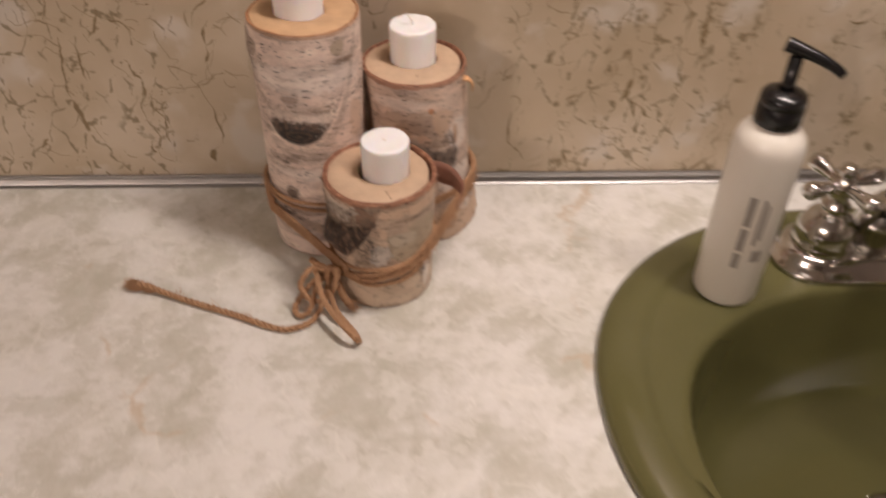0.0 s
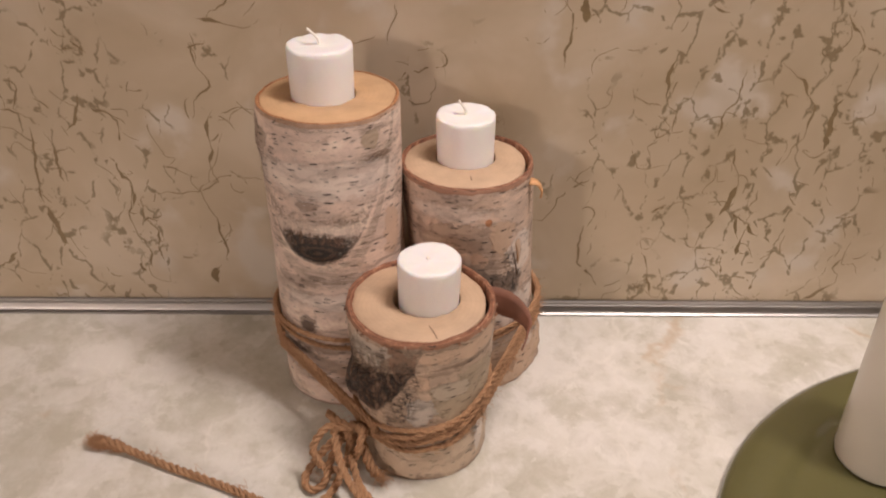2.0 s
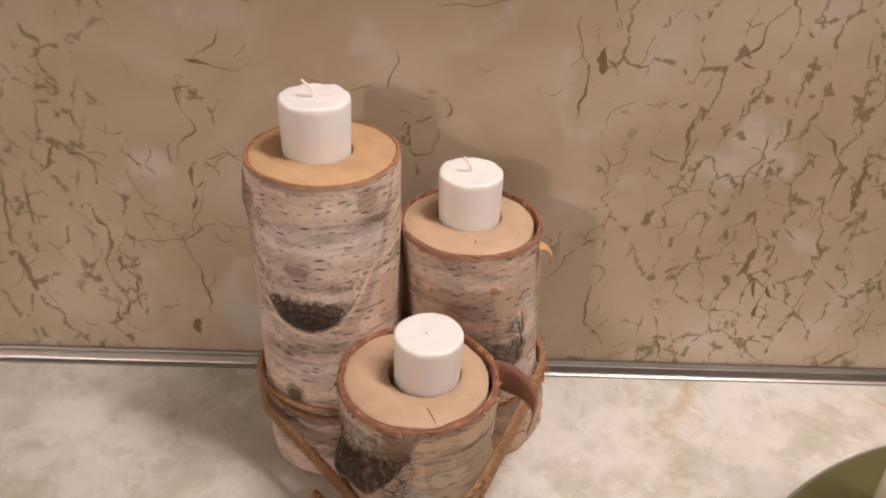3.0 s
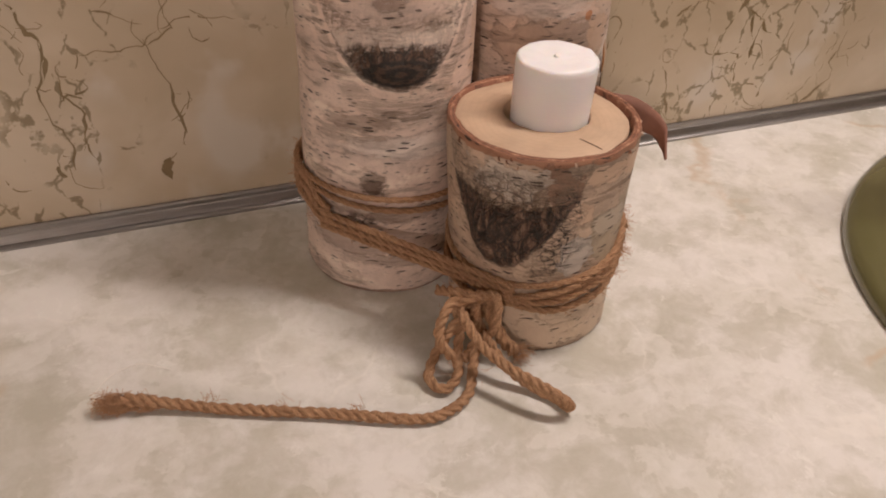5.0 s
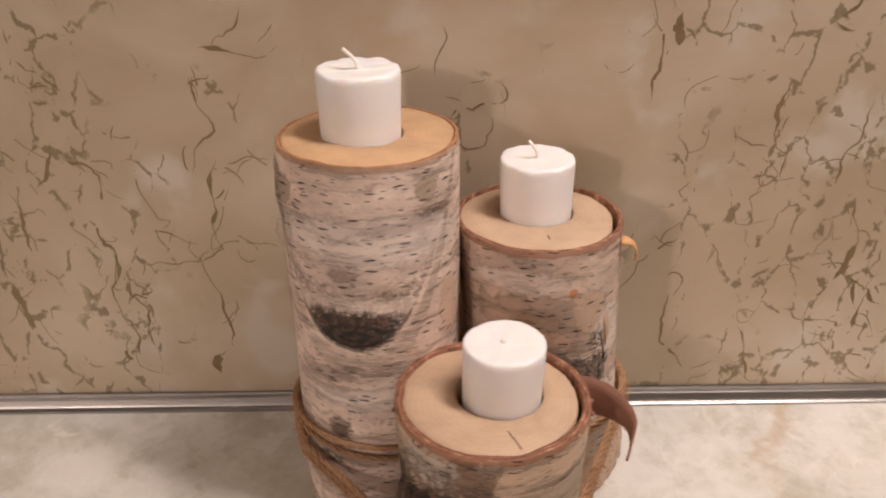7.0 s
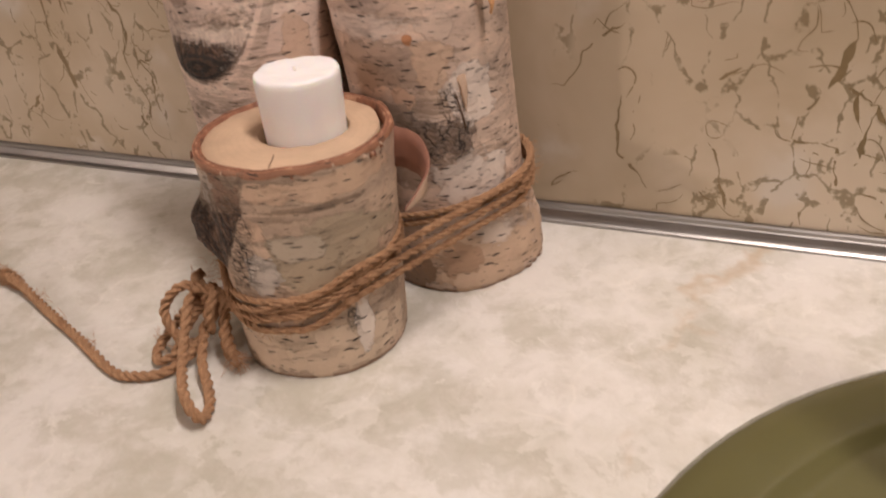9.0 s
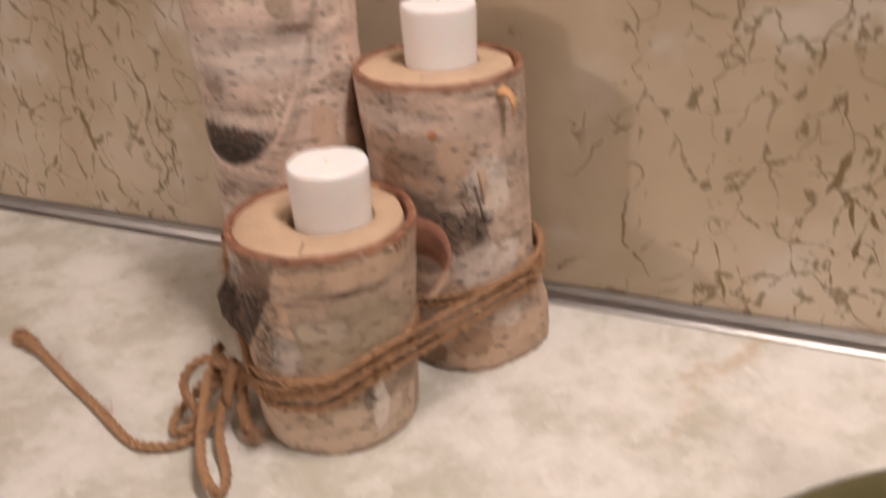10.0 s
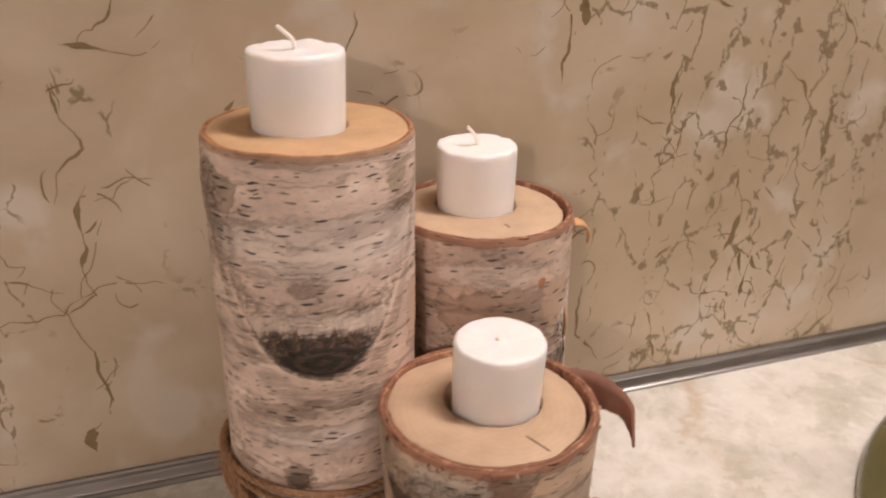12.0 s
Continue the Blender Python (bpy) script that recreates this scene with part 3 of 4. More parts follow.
def counter_top():
    """A slab with an oval cut-out for the sink and a rounded front edge."""
    bm = bmesh.new()
    n = 96
    x0, x1, y0, y1, low = LEFT + 0.002, RIGHT - 0.002, -0.575, -0.0015, -0.038
    hole = oval(SINK.x, SINK.y, SRX - 0.02, SRY - 0.02, 0, n)
    edge = []
    for p in hole:
        d = Vector((p.x - SINK.x, p.y - SINK.y))
        k = min(((x1 - SINK.x) if d.x > 0 else (x0 - SINK.x)) / d.x if abs(d.x) > 1e-9 else 1e9, ((y1 - SINK.y) if d.y > 0 else (y0 - SINK.y)) / d.y if abs(d.y) > 1e-9 else 1e9)
        edge.append(Vector((SINK.x + d.x * k, SINK.y + d.y * k, 0)))
    for corner in ((x0, y0), (x1, y0), (x0, y1), (x1, y1)):
        near = min(edge, key=lambda e: (e.x - corner[0]) ** 2 + (e.y - corner[1]) ** 2)
        near.x, near.y = corner
    drop = Vector((0, 0, low))
    rings(bm, [[p + drop for p in hole], hole, edge, [p + drop for p in edge]])
    return bm


tagged(part("countertop", counter_top(), COUNTER, smooth=False), "cream and grey mottled marble-look laminate vanity countertop", "countertop", kind="structure")
vanity = thing("vanity_cabinet", (0, 0, FLOOR), "brown wooden vanity cabinet under the laminate countertop", "cabinet")
part("body", box(bmesh.new(), (LEFT + 0.002, -0.545, 0.09), (RIGHT - 0.002, -0.53, -FLOOR - 0.0385), 0.002), CABINET, vanity, smooth=False)
part("plinth", box(bmesh.new(), (LEFT + 0.002, -0.49, 0.0), (RIGHT - 0.002, -0.475, 0.09)), CABINET, vanity, smooth=False)


def trim_profile():
    """Ribbed metal cove strip where counter and wall meet, as (out from the wall, up)."""
    return ((-0.0005, 0.0), (-0.0090, 0.0), (-0.0090, 0.0016), (-0.0076, 0.0026), (-0.0062, 0.0026), (-0.0054, 0.0037), (-0.0040, 0.0070), (-0.0033, 0.0077), (-0.0033, 0.0098), (-0.0024, 0.0108), (-0.0005, 0.0108))


def strip():
    bm = bmesh.new()
    cols = []
    for i in range(60):
        x = LEFT + 0.003 + (RIGHT - LEFT - 0.006) * i / 59
        jog = 0.0003 * noise.noise(Vector((x * 9, 0, 0)))
        cols.append([bm.verts.new((x, y + jog, z)) for y, z in trim_profile()])
    for a, b in zip(cols, cols[1:]):
        for j in range(len(a) - 1):
            bm.faces.new((a[j], b[j], b[j + 1], a[j + 1]))
    bm.faces.new(cols[0])
    bm.faces.new(cols[-1][::-1])
    return bm


tagged(part("trim", strip(), STEEL, smooth=False), "thin ribbed aluminium cove strip along the wall", "trim", kind="structure")

# ---- lamps that light the room ----
sconce = thing("wall_lamp", (LEFT, SCONCE[1], SCONCE[2]), "white wall lamp on the beige side wall", "lamp")
bm = lathe([(0, 0), (0.05, 0.0), (0.05, 0.012), (0.012, 0.02), (0.012, 0.14), (0, 0.14)], 24)
bmesh.ops.rotate(bm, cent=(0, 0, 0), matrix=Matrix.Rotation(radians(90), 3, "Y"), verts=bm.verts)
part("arm", bm, CHROME, sconce)
# unseen body added for the overhead fill
fixture = thing("fill_panel", (-0.1, -1.0, CEIL), "square white flush panel, unseen, added above the fill lamp", "lamp")
part("frame", box(bmesh.new(), (-0.28, -0.28, -0.03), (0.28, 0.28, 0.0), 0.004), WHITE, fixture)
bar = thing("vanity_light", (VANITY[0], 0, VANITY[2] + 0.03), "long chrome vanity light bar on the wall", "lamp")
part("housing", box(bmesh.new(), (-0.38, VANITY[1] - 0.06, 0.0), (0.38, 0.0, 0.05), 0.004), CHROME, bar)


# unseen stand-in box, added to throw shade on the top of the wall
cupboard = thing("wall_shade_box", (0.39, 0.0, 0.372), "shallow brown box, unseen, added above the sink to shade the wall", "cupboard")
part("body", box(bmesh.new(), (-0.64, -0.016, 0.0), (0.64, -0.0005, 0.50), 0.002), CABINET, cupboard, smooth=False)
for x0, x1 in ((-0.638, -0.002), (0.002, 0.638)):
    part("front_slab", box(bmesh.new(), (x0, -0.030, 0.004), (x1, -0.0165, 0.496), 0.003), CABINET, cupboard, smooth=False)


# ---- birch log candle holders ----
def log_holder(at, lean, radii, height, bark, wood, rim, label, seed, bump_at=None, gap=0.0, hole=0.0203, tilt=0.0, edge=0.0034):
    """A sawn birch log: bark shell, bark edge, end-grain wood with a drilled hole. lean: shift of the top; radii: foot, middle, top."""
    ob = thing("birch_candle_holder", (at[0], at[1], 0), label, "candle holder", "birch log candle holders")
    n, m = 150, 90

    def outer(a, k):
        r = radii[0] + (radii[1] - radii[0]) * min(1, 2 * k) + (radii[2] - radii[1]) * max(0, 2 * k - 1)
        p = Vector((math.sin(a), -math.cos(a), k * height * 6))
        r *= 1 + 0.022 * noise.noise(p * 1.3 + Vector((seed, 0, 0))) + 0.008 * noise.noise(p * 5 + Vector((0, seed, 0)))
        r += 0.00035 * noise.noise(p * 22)
        if bump_at:
            for ba, bk, ra, rk, h in bump_at:
                d = math.hypot((a - ba) / ra, (k - bk) / rk)
                if d < 1:
                    r += h * (1 - d * d) ** 2 * (1 + 0.5 * noise.noise(p * 16))
        foot = k * height / 0.0025
        if foot < 1:
            r -= 0.0010 * (1 - foot) ** 2
        if k > 0.985:
            r -= 0.0006 * (k - 0.985) / 0.015
        return r

    def top_z(a):
        return height + tilt * math.sin(a) * 0.004 + 0.0007 * noise.noise(Vector((math.sin(a) * 3, math.cos(a) * 3, seed)))

    def place(a, k, r):
        return Vector((r * math.sin(a) + lean[0] * k, -r * math.cos(a) + lean[1] * k, k * top_z(a)))

    angles = [-math.pi + 2 * math.pi * (j + 0.5) / n for j in range(n)]
    ks = [i / m for i in range(m + 1)]
    bm = bmesh.new()
    mean = sum(radii) / 3
    loops = [[place(a, k, outer(a, k)) for a in angles] for k in ks]
    rings(bm, loops, uvs=lambda i, j: ((-math.pi + 2 * math.pi * (j + 0.5) / n) * mean, ks[i] * height))
    part("bark", bm, bark, ob)
    # the sawn edge of the bark, and the gap where it has shrunk off the wood
    thick = lambda a: edge + 0.35 * edge * noise.noise(Vector((math.sin(a) * 2.2, math.cos(a) * 2.2, seed + 5)))
    slack = lambda a: gap * max(0.0, 0.35 + 0.65 * math.sin(a - 0.35) + 0.25 * noise.noise(Vector((math.sin(a) * 2, math.cos(a) * 2, seed + 9))))
    bm = bmesh.new()
    lip = [place(a, 1, outer(a, 1)) for a in angles]
    mid = [place(a, 1, outer(a, 1) - thick(a) * 0.5) + Vector((0, 0, 0.0005 + 0.16 * edge * noise.noise(Vector((math.sin(a) * 9, math.cos(a) * 9, seed))))) for a in angles]
    inn = [place(a, 1, outer(a, 1) - thick(a)) for a in angles]
    deep = [place(a, 0.93, outer(a, 1) - thick(a)) for a in angles]
    rings(bm, [lip, mid, inn, deep])
    part("bark_edge", bm, rim, ob, "reddish-brown sawn edge of the bark")
    bm = bmesh.new()
    c = Vector((lean[0], lean[1], 0))
    low = Vector((0, 0, -0.0012 if gap else 0.0002))
    wood_r = lambda a: outer(a, 1) - thick(a) - slack(a) - 0.0001
    skirt = [place(a, 0.93, wood_r(a)) for a in angles]
    shoulder = [place(a, 1, wood_r(a)) + low - Vector((0, 0, 0.0005)) for a in angles]
    face = [place(a, 1, wood_r(a) - 0.0006) + low for a in angles]
    off = Vector(HOLE_OFF.get(seed, (0, 0, 0)))
    def inner(r, dz):
        return [Vector((c.x + off.x + r * math.sin(a), c.y + off.y - r * math.cos(a), top_z(a) + low.z + dz)) for a in angles]
    halfway = [(p + q) / 2 for p, q in zip(face, inner(hole + 0.0006, 0))]
    rings(bm, [skirt, shoulder, face, halfway, inner(hole + 0.0006, 0), inner(hole, -0.0008), inner(hole, -0.022)], close_top=False)
    bm.faces.new([bm.verts.new(p) for p in inner(hole, -0.022)])
    part("wood", bm, wood, ob, "pale sawn end grain with a drilled hole")
    return ob, top_z, c + off


HOLE_OFF = {1: (-0.0032, 0.0022, 0), 2: (-0.0006, 0.0070, 0), 3: (0.0036, 0.0038, 0)}
BROWN, GREY, PEACH, WHITE_BARK, OLIVE = (0.225, 0.100, 0.045), (0.27, 0.185, 0.135), (0.62, 0.440, 0.315), (0.80, 0.71, 0.64), (0.40, 0.320, 0.220)
# a brown line rounds each foot; grey bands lie low on the tall log
BARK_TALL = bark_material(
    "birch_bark_white", (0.745, 0.590, 0.498), bowls=((-0.0085, 0.1220, 0.0310, 0.0215, 0.0225, 0.0180, 2.4),),
    patches=((0.0, 0.2170, 0.30, 0.0018, (0.42, 0.22, 0.11), 0.6), (0.0, 0.0, 0.30, 0.0022, BROWN, 0.7), (-0.021, 0.0690, 0.0080, 0.0080, (0.14, 0.082, 0.048), 0.64), (-0.021, 0.0675, 0.0060, 0.0052, (0.08, 0.045, 0.028), 0.64), (-0.012, 0.163, 0.008, 0.0034, GREY, 0.6),
            (0.016, 0.1865, 0.020, 0.0034, BROWN, 0.64), (0.018, 0.1865, 0.014, 0.0020, BROWN, 0.64), (0.036, 0.1915, 0.012, 0.0036, (0.17, 0.09, 0.045), 0.64), (0.034, 0.191, 0.007, 0.0020, (0.15, 0.08, 0.04), 0.64), (0.030, 0.205, 0.007, 0.006, (0.40, 0.31, 0.21), 0.7), (-0.053, 0.200, 0.013, 0.011, (0.30, 0.215, 0.155), 0.72), (-0.052, 0.180, 0.009, 0.014, GREY, 0.6), (0.046, 0.135, 0.008, 0.020, PEACH, 0.7),
            (-0.030, 0.103, 0.022, 0.0045, GREY, 0.55), (0.000, 0.051, 0.050, 0.0050, GREY, 0.55), (-0.035, 0.030, 0.03, 0.0060, GREY, 0.55), (0.010, 0.022, 0.05, 0.0045, GREY, 0.5),
            (0.0, 0.180, 0.06, 0.014, WHITE_BARK, 0.55), (0.01, 0.090, 0.05, 0.007, WHITE_BARK, 0.55)),
    cracked=((-0.058, 0.195, 0.012, 0.018, 0.5), (-0.030, 0.047, 0.010, 0.005, 0.8)), streak=0.52, calm=0.55)
BARK_MID = bark_material(
    "birch_bark_grey", (0.640, 0.488, 0.392),
    patches=((0.0, 0.1655, 0.30, 0.0024, (0.33, 0.140, 0.075), 0.75), (0.0, 0.0, 0.30, 0.0028, BROWN, 0.75), (-0.005, 0.128, 0.040, 0.013, (0.40, 0.290, 0.22), 0.7), (0.022, 0.130, 0.010, 0.014, PEACH, 0.85), (0.004, 0.113, 0.007, 0.006, (0.68, 0.47, 0.34), 0.8), (0.012, 0.142, 0.0028, 0.0028, (0.55, 0.22, 0.08), 0.85),
            (0.016, 0.092, 0.022, 0.012, (0.17, 0.120, 0.090), 0.75), (0.000, 0.082, 0.030, 0.018, GREY, 0.7), (0.036, 0.018, 0.045, 0.020, (0.58, 0.405, 0.275), 0.75), (-0.006, 0.012, 0.012, 0.012, (0.20, 0.11, 0.06), 0.8),
            (0.035, 0.066, 0.022, 0.014, WHITE_BARK, 0.7), (0.040, 0.112, 0.014, 0.016, WHITE_BARK, 0.65), (-0.004, 0.104, 0.010, 0.009, (0.36, 0.27, 0.21), 0.7), (0.026, 0.146, 0.010, 0.007, (0.60, 0.47, 0.38), 0.7), (0.020, 0.020, 0.012, 0.010, (0.44, 0.27, 0.17), 0.7), (-0.014, 0.148, 0.03, 0.007, WHITE_BARK, 0.55), (0.042, 0.034, 0.012, 0.010, WHITE_BARK, 0.6)),
    cracked=((0.020, 0.090, 0.022, 0.016, 0.95), (0.028, 0.106, 0.008, 0.012, 0.9)), streak=0.55, peeled=0.045)
BARK_FRONT = bark_material(
    "birch_bark_worn", (0.520, 0.386, 0.285), bowls=((-0.0370, 0.0500, 0.0330, 0.0420, 0.0380, 0.0, 1.8),),
    patches=((0.0, 0.1115, 0.30, 0.0026, (0.36, 0.150, 0.075), 0.8), (0.0, 0.0, 0.30, 0.0022, BROWN, 0.7), (0.036, 0.066, 0.032, 0.022, OLIVE, 0.75), (0.034, 0.1015, 0.040, 0.0065, (0.62, 0.440, 0.31), 0.9), (0.030, 0.0925, 0.024, 0.0018, (0.14, 0.085, 0.05), 0.6), (-0.012, 0.098, 0.010, 0.012, (0.24, 0.115, 0.065), 0.75), (-0.036, 0.099, 0.022, 0.009, (0.60, 0.52, 0.44), 0.75), (-0.001, 0.082, 0.007, 0.007, PEACH, 0.95),
            (0.000, 0.060, 0.010, 0.012, (0.58, 0.53, 0.48), 0.7), (0.020, 0.074, 0.012, 0.008, (0.50, 0.42, 0.33), 0.7), (0.030, 0.022, 0.014, 0.008, (0.68, 0.54, 0.42), 0.7), (-0.006, 0.024, 0.012, 0.007, (0.42, 0.31, 0.22), 0.65), (0.010, 0.016, 0.07, 0.015, (0.64, 0.500, 0.37), 0.8), (0.046, 0.026, 0.006, 0.016, WHITE_BARK, 0.8)),
    cracked=((-0.012, 0.074, 0.015, 0.030, 1.0), (-0.036, 0.092, 0.026, 0.014, 0.55), (0.040, 0.030, 0.004, 0.010, 0.8)), streak=0.52, peeled=0.03)

tall, tall_z, tall_c = log_holder((-0.1166, -0.0700), (-0.0006, -0.0012), (0.0454, 0.0446, 0.0449), 0.2180, BARK_TALL, WOOD_A, RIM_WARM, "tall white birch log candle holder with a dark eye-shaped knot", 1, bump_at=[(-0.2, 0.60, 0.7, 0.10, 0.0022), (-1.25, 0.90, 0.5, 0.10, 0.0018)], edge=0.0020)
mid, mid_z, mid_c = log_holder((-0.0200, -0.0520), (-0.0100, -0.0030), (0.0440, 0.0432, 0.0446), 0.1665, BARK_MID, WOOD_B, RIM, "middle-height grey birch log candle holder with peeling bark", 2, bump_at=[(1.75, 0.10, 1.0, 0.24, 0.0058), (0.5, 0.03, 0.8, 0.12, 0.0020), (0.45, 0.55, 0.6, 0.2, 0.0012)], gap=0.0026, edge=0.0024)
front, front_z, front_c = log_holder((-0.0588, -0.1425), (-0.0005, 0.0035), (0.0425, 0.0440, 0.0468), 0.1120, BARK_FRONT, WOOD_B, RIM, "short birch log candle holder, blackened knot, curling bark strip", 3, bump_at=[(-0.95, 0.63, 0.36, 0.22, 0.0095)], gap=0.0024, hole=0.0212)


def votive(base, r, height, label, seed, lean=(0, 0), wick_lean=0.006, tall_wick=0.011):
    """A straight white candle with a soft top edge, a slight hollow and a wick."""
    ob = thing("votive_candle", base, label, "candle", "white votive candles")
    n = 64
    bm = bmesh.new()
    prof = [(r * 0.965, 0), (r * 0.97, height * 0.4), (r, height - 0.004), (r * 0.995, height - 0.0014), (r * 0.965, height - 0.0002), (r * 0.90, height), (r * 0.6, height - 0.0006), (r * 0.3, height - 0.0012), (r * 0.05, height - 0.0004)]
    loops = []
    for q, z in prof:
        k = z / height
        loops.append([Vector((q * math.cos(f) * (1 + 0.005 * noise.noise(Vector((math.cos(f) * 2, math.sin(f) * 2, seed)))) + lean[0] * k, q * math.sin(f) + lean[1] * k, z + (0.0009 * noise.noise(Vector((q * math.cos(f) * 160, q * math.sin(f) * 160, seed))) if k > 0.97 else 0))) for f in [2 * math.pi * j / n for j in range(n)]])
    rings(bm, loops, close_top=True, close_bottom=True)
    part("wax", bm, WAX, ob)
    bm = bmesh.new()
    top = Vector((lean[0], lean[1], height - 0.001))
    sweep(bm, spline([top, top + Vector((-0.15 * wick_lean, 0, tall_wick * 0.45)), top + Vector((-wick_lean, 0.001, tall_wick))], 0.0006), 0.00085, 8)
    part("wick", bm, WICK, ob, "unburnt cotton wick")
    return ob


votive((-0.1210, -0.0690, 0.1965), 0.0202, 0.0535, "white votive candle set in the tall birch log", 11, (0.0, 0), 0.007, 0.010)
votive((-0.0306, -0.0480, 0.1445), 0.0198, 0.0515, "white votive candle set in the middle birch log", 12, (-0.0005, 0), 0.005, 0.010)
votive((-0.0547, -0.1352, 0.0890), 0.0196, 0.0505, "white votive candle standing loosely in the short birch log", 13, (0.0008, -0.0005), 0.0015, 0.0016)


def bark_strip(points, wide, up, thick=0.0005):
    """A curled strip of bark along a curve, with its own thickness."""
    path = spline(points, 0.0015)
    bm = bmesh.new()
    n = len(path)
    rows = []
    for i, p in enumerate(path):
        a, b = path[max(i - 1, 0)], path[min(i + 1, n - 1)]
        ahead = (b - a).normalized()
        s = i / (n - 1)
        w = wide * (1.0 - 0.94 * s ** 1.7) * (1 + 0.2 * noise.noise(p * 180))
        u = Vector(up).normalized()
        u = (u - ahead * u.dot(ahead)).normalized()
        out = ahead.cross(u)
        row = []
        for k in (-0.5, -0.17, 0.17, 0.5):
            row.append(p + u * w * k + out * (0.001 * (0.25 - k * k)))
        rows.append([*(bm.verts.new(q + out * thick) for q in row), *(bm.verts.new(q - out * thick) for q in row[::-1])])
    for a, b in zip(rows, rows[1:]):
        for j in range(8):
            k = (j + 1) % 8
            bm.faces.new((a[j], a[k], b[k], b[j])).material_index = 0 if j < 4 else 1
    bm.faces.new(rows[0][::-1])
    bm.faces.new(rows[-1])
    return bm


# strip that peels off the rim of the short log and curls outward and down
part("peeling_strip", bark_strip([(0.040, 0.020, 0.0995), (0.050, 0.018, 0.0995), (0.060, 0.011, 0.0985), (0.0665, 0.002, 0.095), (0.0660, -0.006, 0.090), (0.0622, -0.0150, 0.0860)], 0.0195, (0.15, 0.2, 1)), (INNER, PINK), front, "curling red-brown strip of inner bark")
part("bark_flake", bark_strip([(0.031, -0.022, 0.160), (0.036, -0.023, 0.159), (0.039, -0.024, 0.154), (0.038, -0.025, 0.148)], 0.006, (0.1, 0.9, 0.3)), (FLAKE, FLAKE), mid, "small orange curl of bark")
part("bark_flake", bark_strip([(0.0232, -0.0325, 0.123), (0.0250, -0.0328, 0.116), (0.0255, -0.0330, 0.109), (0.0252, -0.0322, 0.102)], 0.0045, (1, 0.9, 0)), (PINK, FLAKE), mid, "pale upright sliver of split bark")
bm = bmesh.new()
sweep(bm, spline([(0.0205, -0.0350, 0.124), (0.0212, -0.0352, 0.114), (0.0228, -0.0345, 0.106), (0.0250, -0.0335, 0.094)], 0.001), 0.0007, 6)
part("crack", bm, CRACK, mid, "dark split in the bark")
rnd = random.Random(4)
for i in range(14):
    a = rnd.uniform(-1.5, 1.5)
    out, along = Vector((math.sin(a), -math.cos(a), 0)), Vector((math.cos(a), math.sin(a), 0))
    at = Vector((-0.0005, 0.0035, 0)) + out * 0.0466 + Vector((0, 0, 0.1105 - rnd.uniform(0, 0.004)))
    reach = rnd.uniform(0.0010, 0.0026)
    curl = bark_strip([at + out * -0.0008, at + out * reach * 0.5 + along * reach * 0.4 + Vector((0, 0, 0.0006)), at + out * reach * 0.55 + along * reach + Vector((0, 0, -reach * 0.6))], rnd.uniform(0.0015, 0.0035), (0, 0, 1), 0.0002)
    part("bark_curl", curl, rnd.choice(((RIM, INNER), (INNER, RIM), (PINK, INNER))), front)
bm = bmesh.new()
sweep(bm, spline([(0.005, -0.022, 0.1107), (0.008, -0.029, 0.1107), (0.010, -0.0345, 0.1107)], 0.001), 0.00026, 6)
part("crack", bm, CRACK, front, "fine dark crack in the wood")
bm = bmesh.new()
sweep(bm, spline([(-0.008, -0.026, 0.1652), (-0.0075, -0.031, 0.1652)], 0.001), 0.0003, 6)
part("crack", bm, CRACK, mid, "fine dark crack in the wood")

# ---- jute twine round the three logs ----
twine = thing("jute_twine", (0, 0, 0), "brown jute twine wound round three birch logs and knotted", "twine")
TW = 0.0018
LOGS = ((Vector((-0.1172, -0.070)), 0.0462), (Vector((-0.0215, -0.0525)), 0.0448), (Vector((-0.0590, -0.1415)), 0.0434))


def hull_point(a, extra):
    """Where a taut band round the logs lies in the direction a (from the group's middle)."""
    d = Vector((math.cos(a), math.sin(a)))
    best = max(LOGS, key=lambda l: l[0].dot(d) + l[1])
    return best[0] + d * (best[1] + extra)


def wrap(heights, extra, close=True):
    """One turn round the group; heights: (direction in degrees, height) pairs."""
    hs = sorted(heights)
    out = []
    for i in range(96):
        a = (95 + 360 * i / 96) % 360
        prev = [h for h in hs if h[0] <= a] or [(hs[-1][0] - 360, hs[-1][1])]
        nxt = [h for h in hs if h[0] > a] or [(hs[0][0] + 360, hs[0][1])]
        (a0, z0), (a1, z1) = prev[-1], nxt[0]
        k = (a - a0) / (a1 - a0)
        p = hull_point(radians(a), extra)
        out.append(Vector((p.x, p.y, z0 + (z1 - z0) * (k * k * (3 - 2 * k)))))
    return spline([*out, out[0]], 0.0013)[:-1]


KN = 232
HAIRY = []
for dz, ex, sag in ((0.0, TW, 0.0), (0.0052, TW, 0.001), (-0.0048, TW, -0.001)):
    bm = bmesh.new()
    turn = wrap([(0, 0.054 + dz * 1.3), (60, 0.056 + dz), (150, 0.058 + dz), (190, 0.056 + dz * 1.5), (212, 0.047 + dz), (KN, 0.033 + dz * 0.4), (256, 0.034 + dz * 1.1), (288, 0.039 + dz * 1.4 + sag), (330, 0.050 + dz * 1.4)], ex)
    laid(bm, turn, TW, closed=True)
    HAIRY += [(p, 0.0012, (p - Vector((-0.066, -0.088, p.z))).normalized() + Vector((0, 0, 0.25))) for p in turn[::9]]
    part("wrap", bm, JUTE, twine)


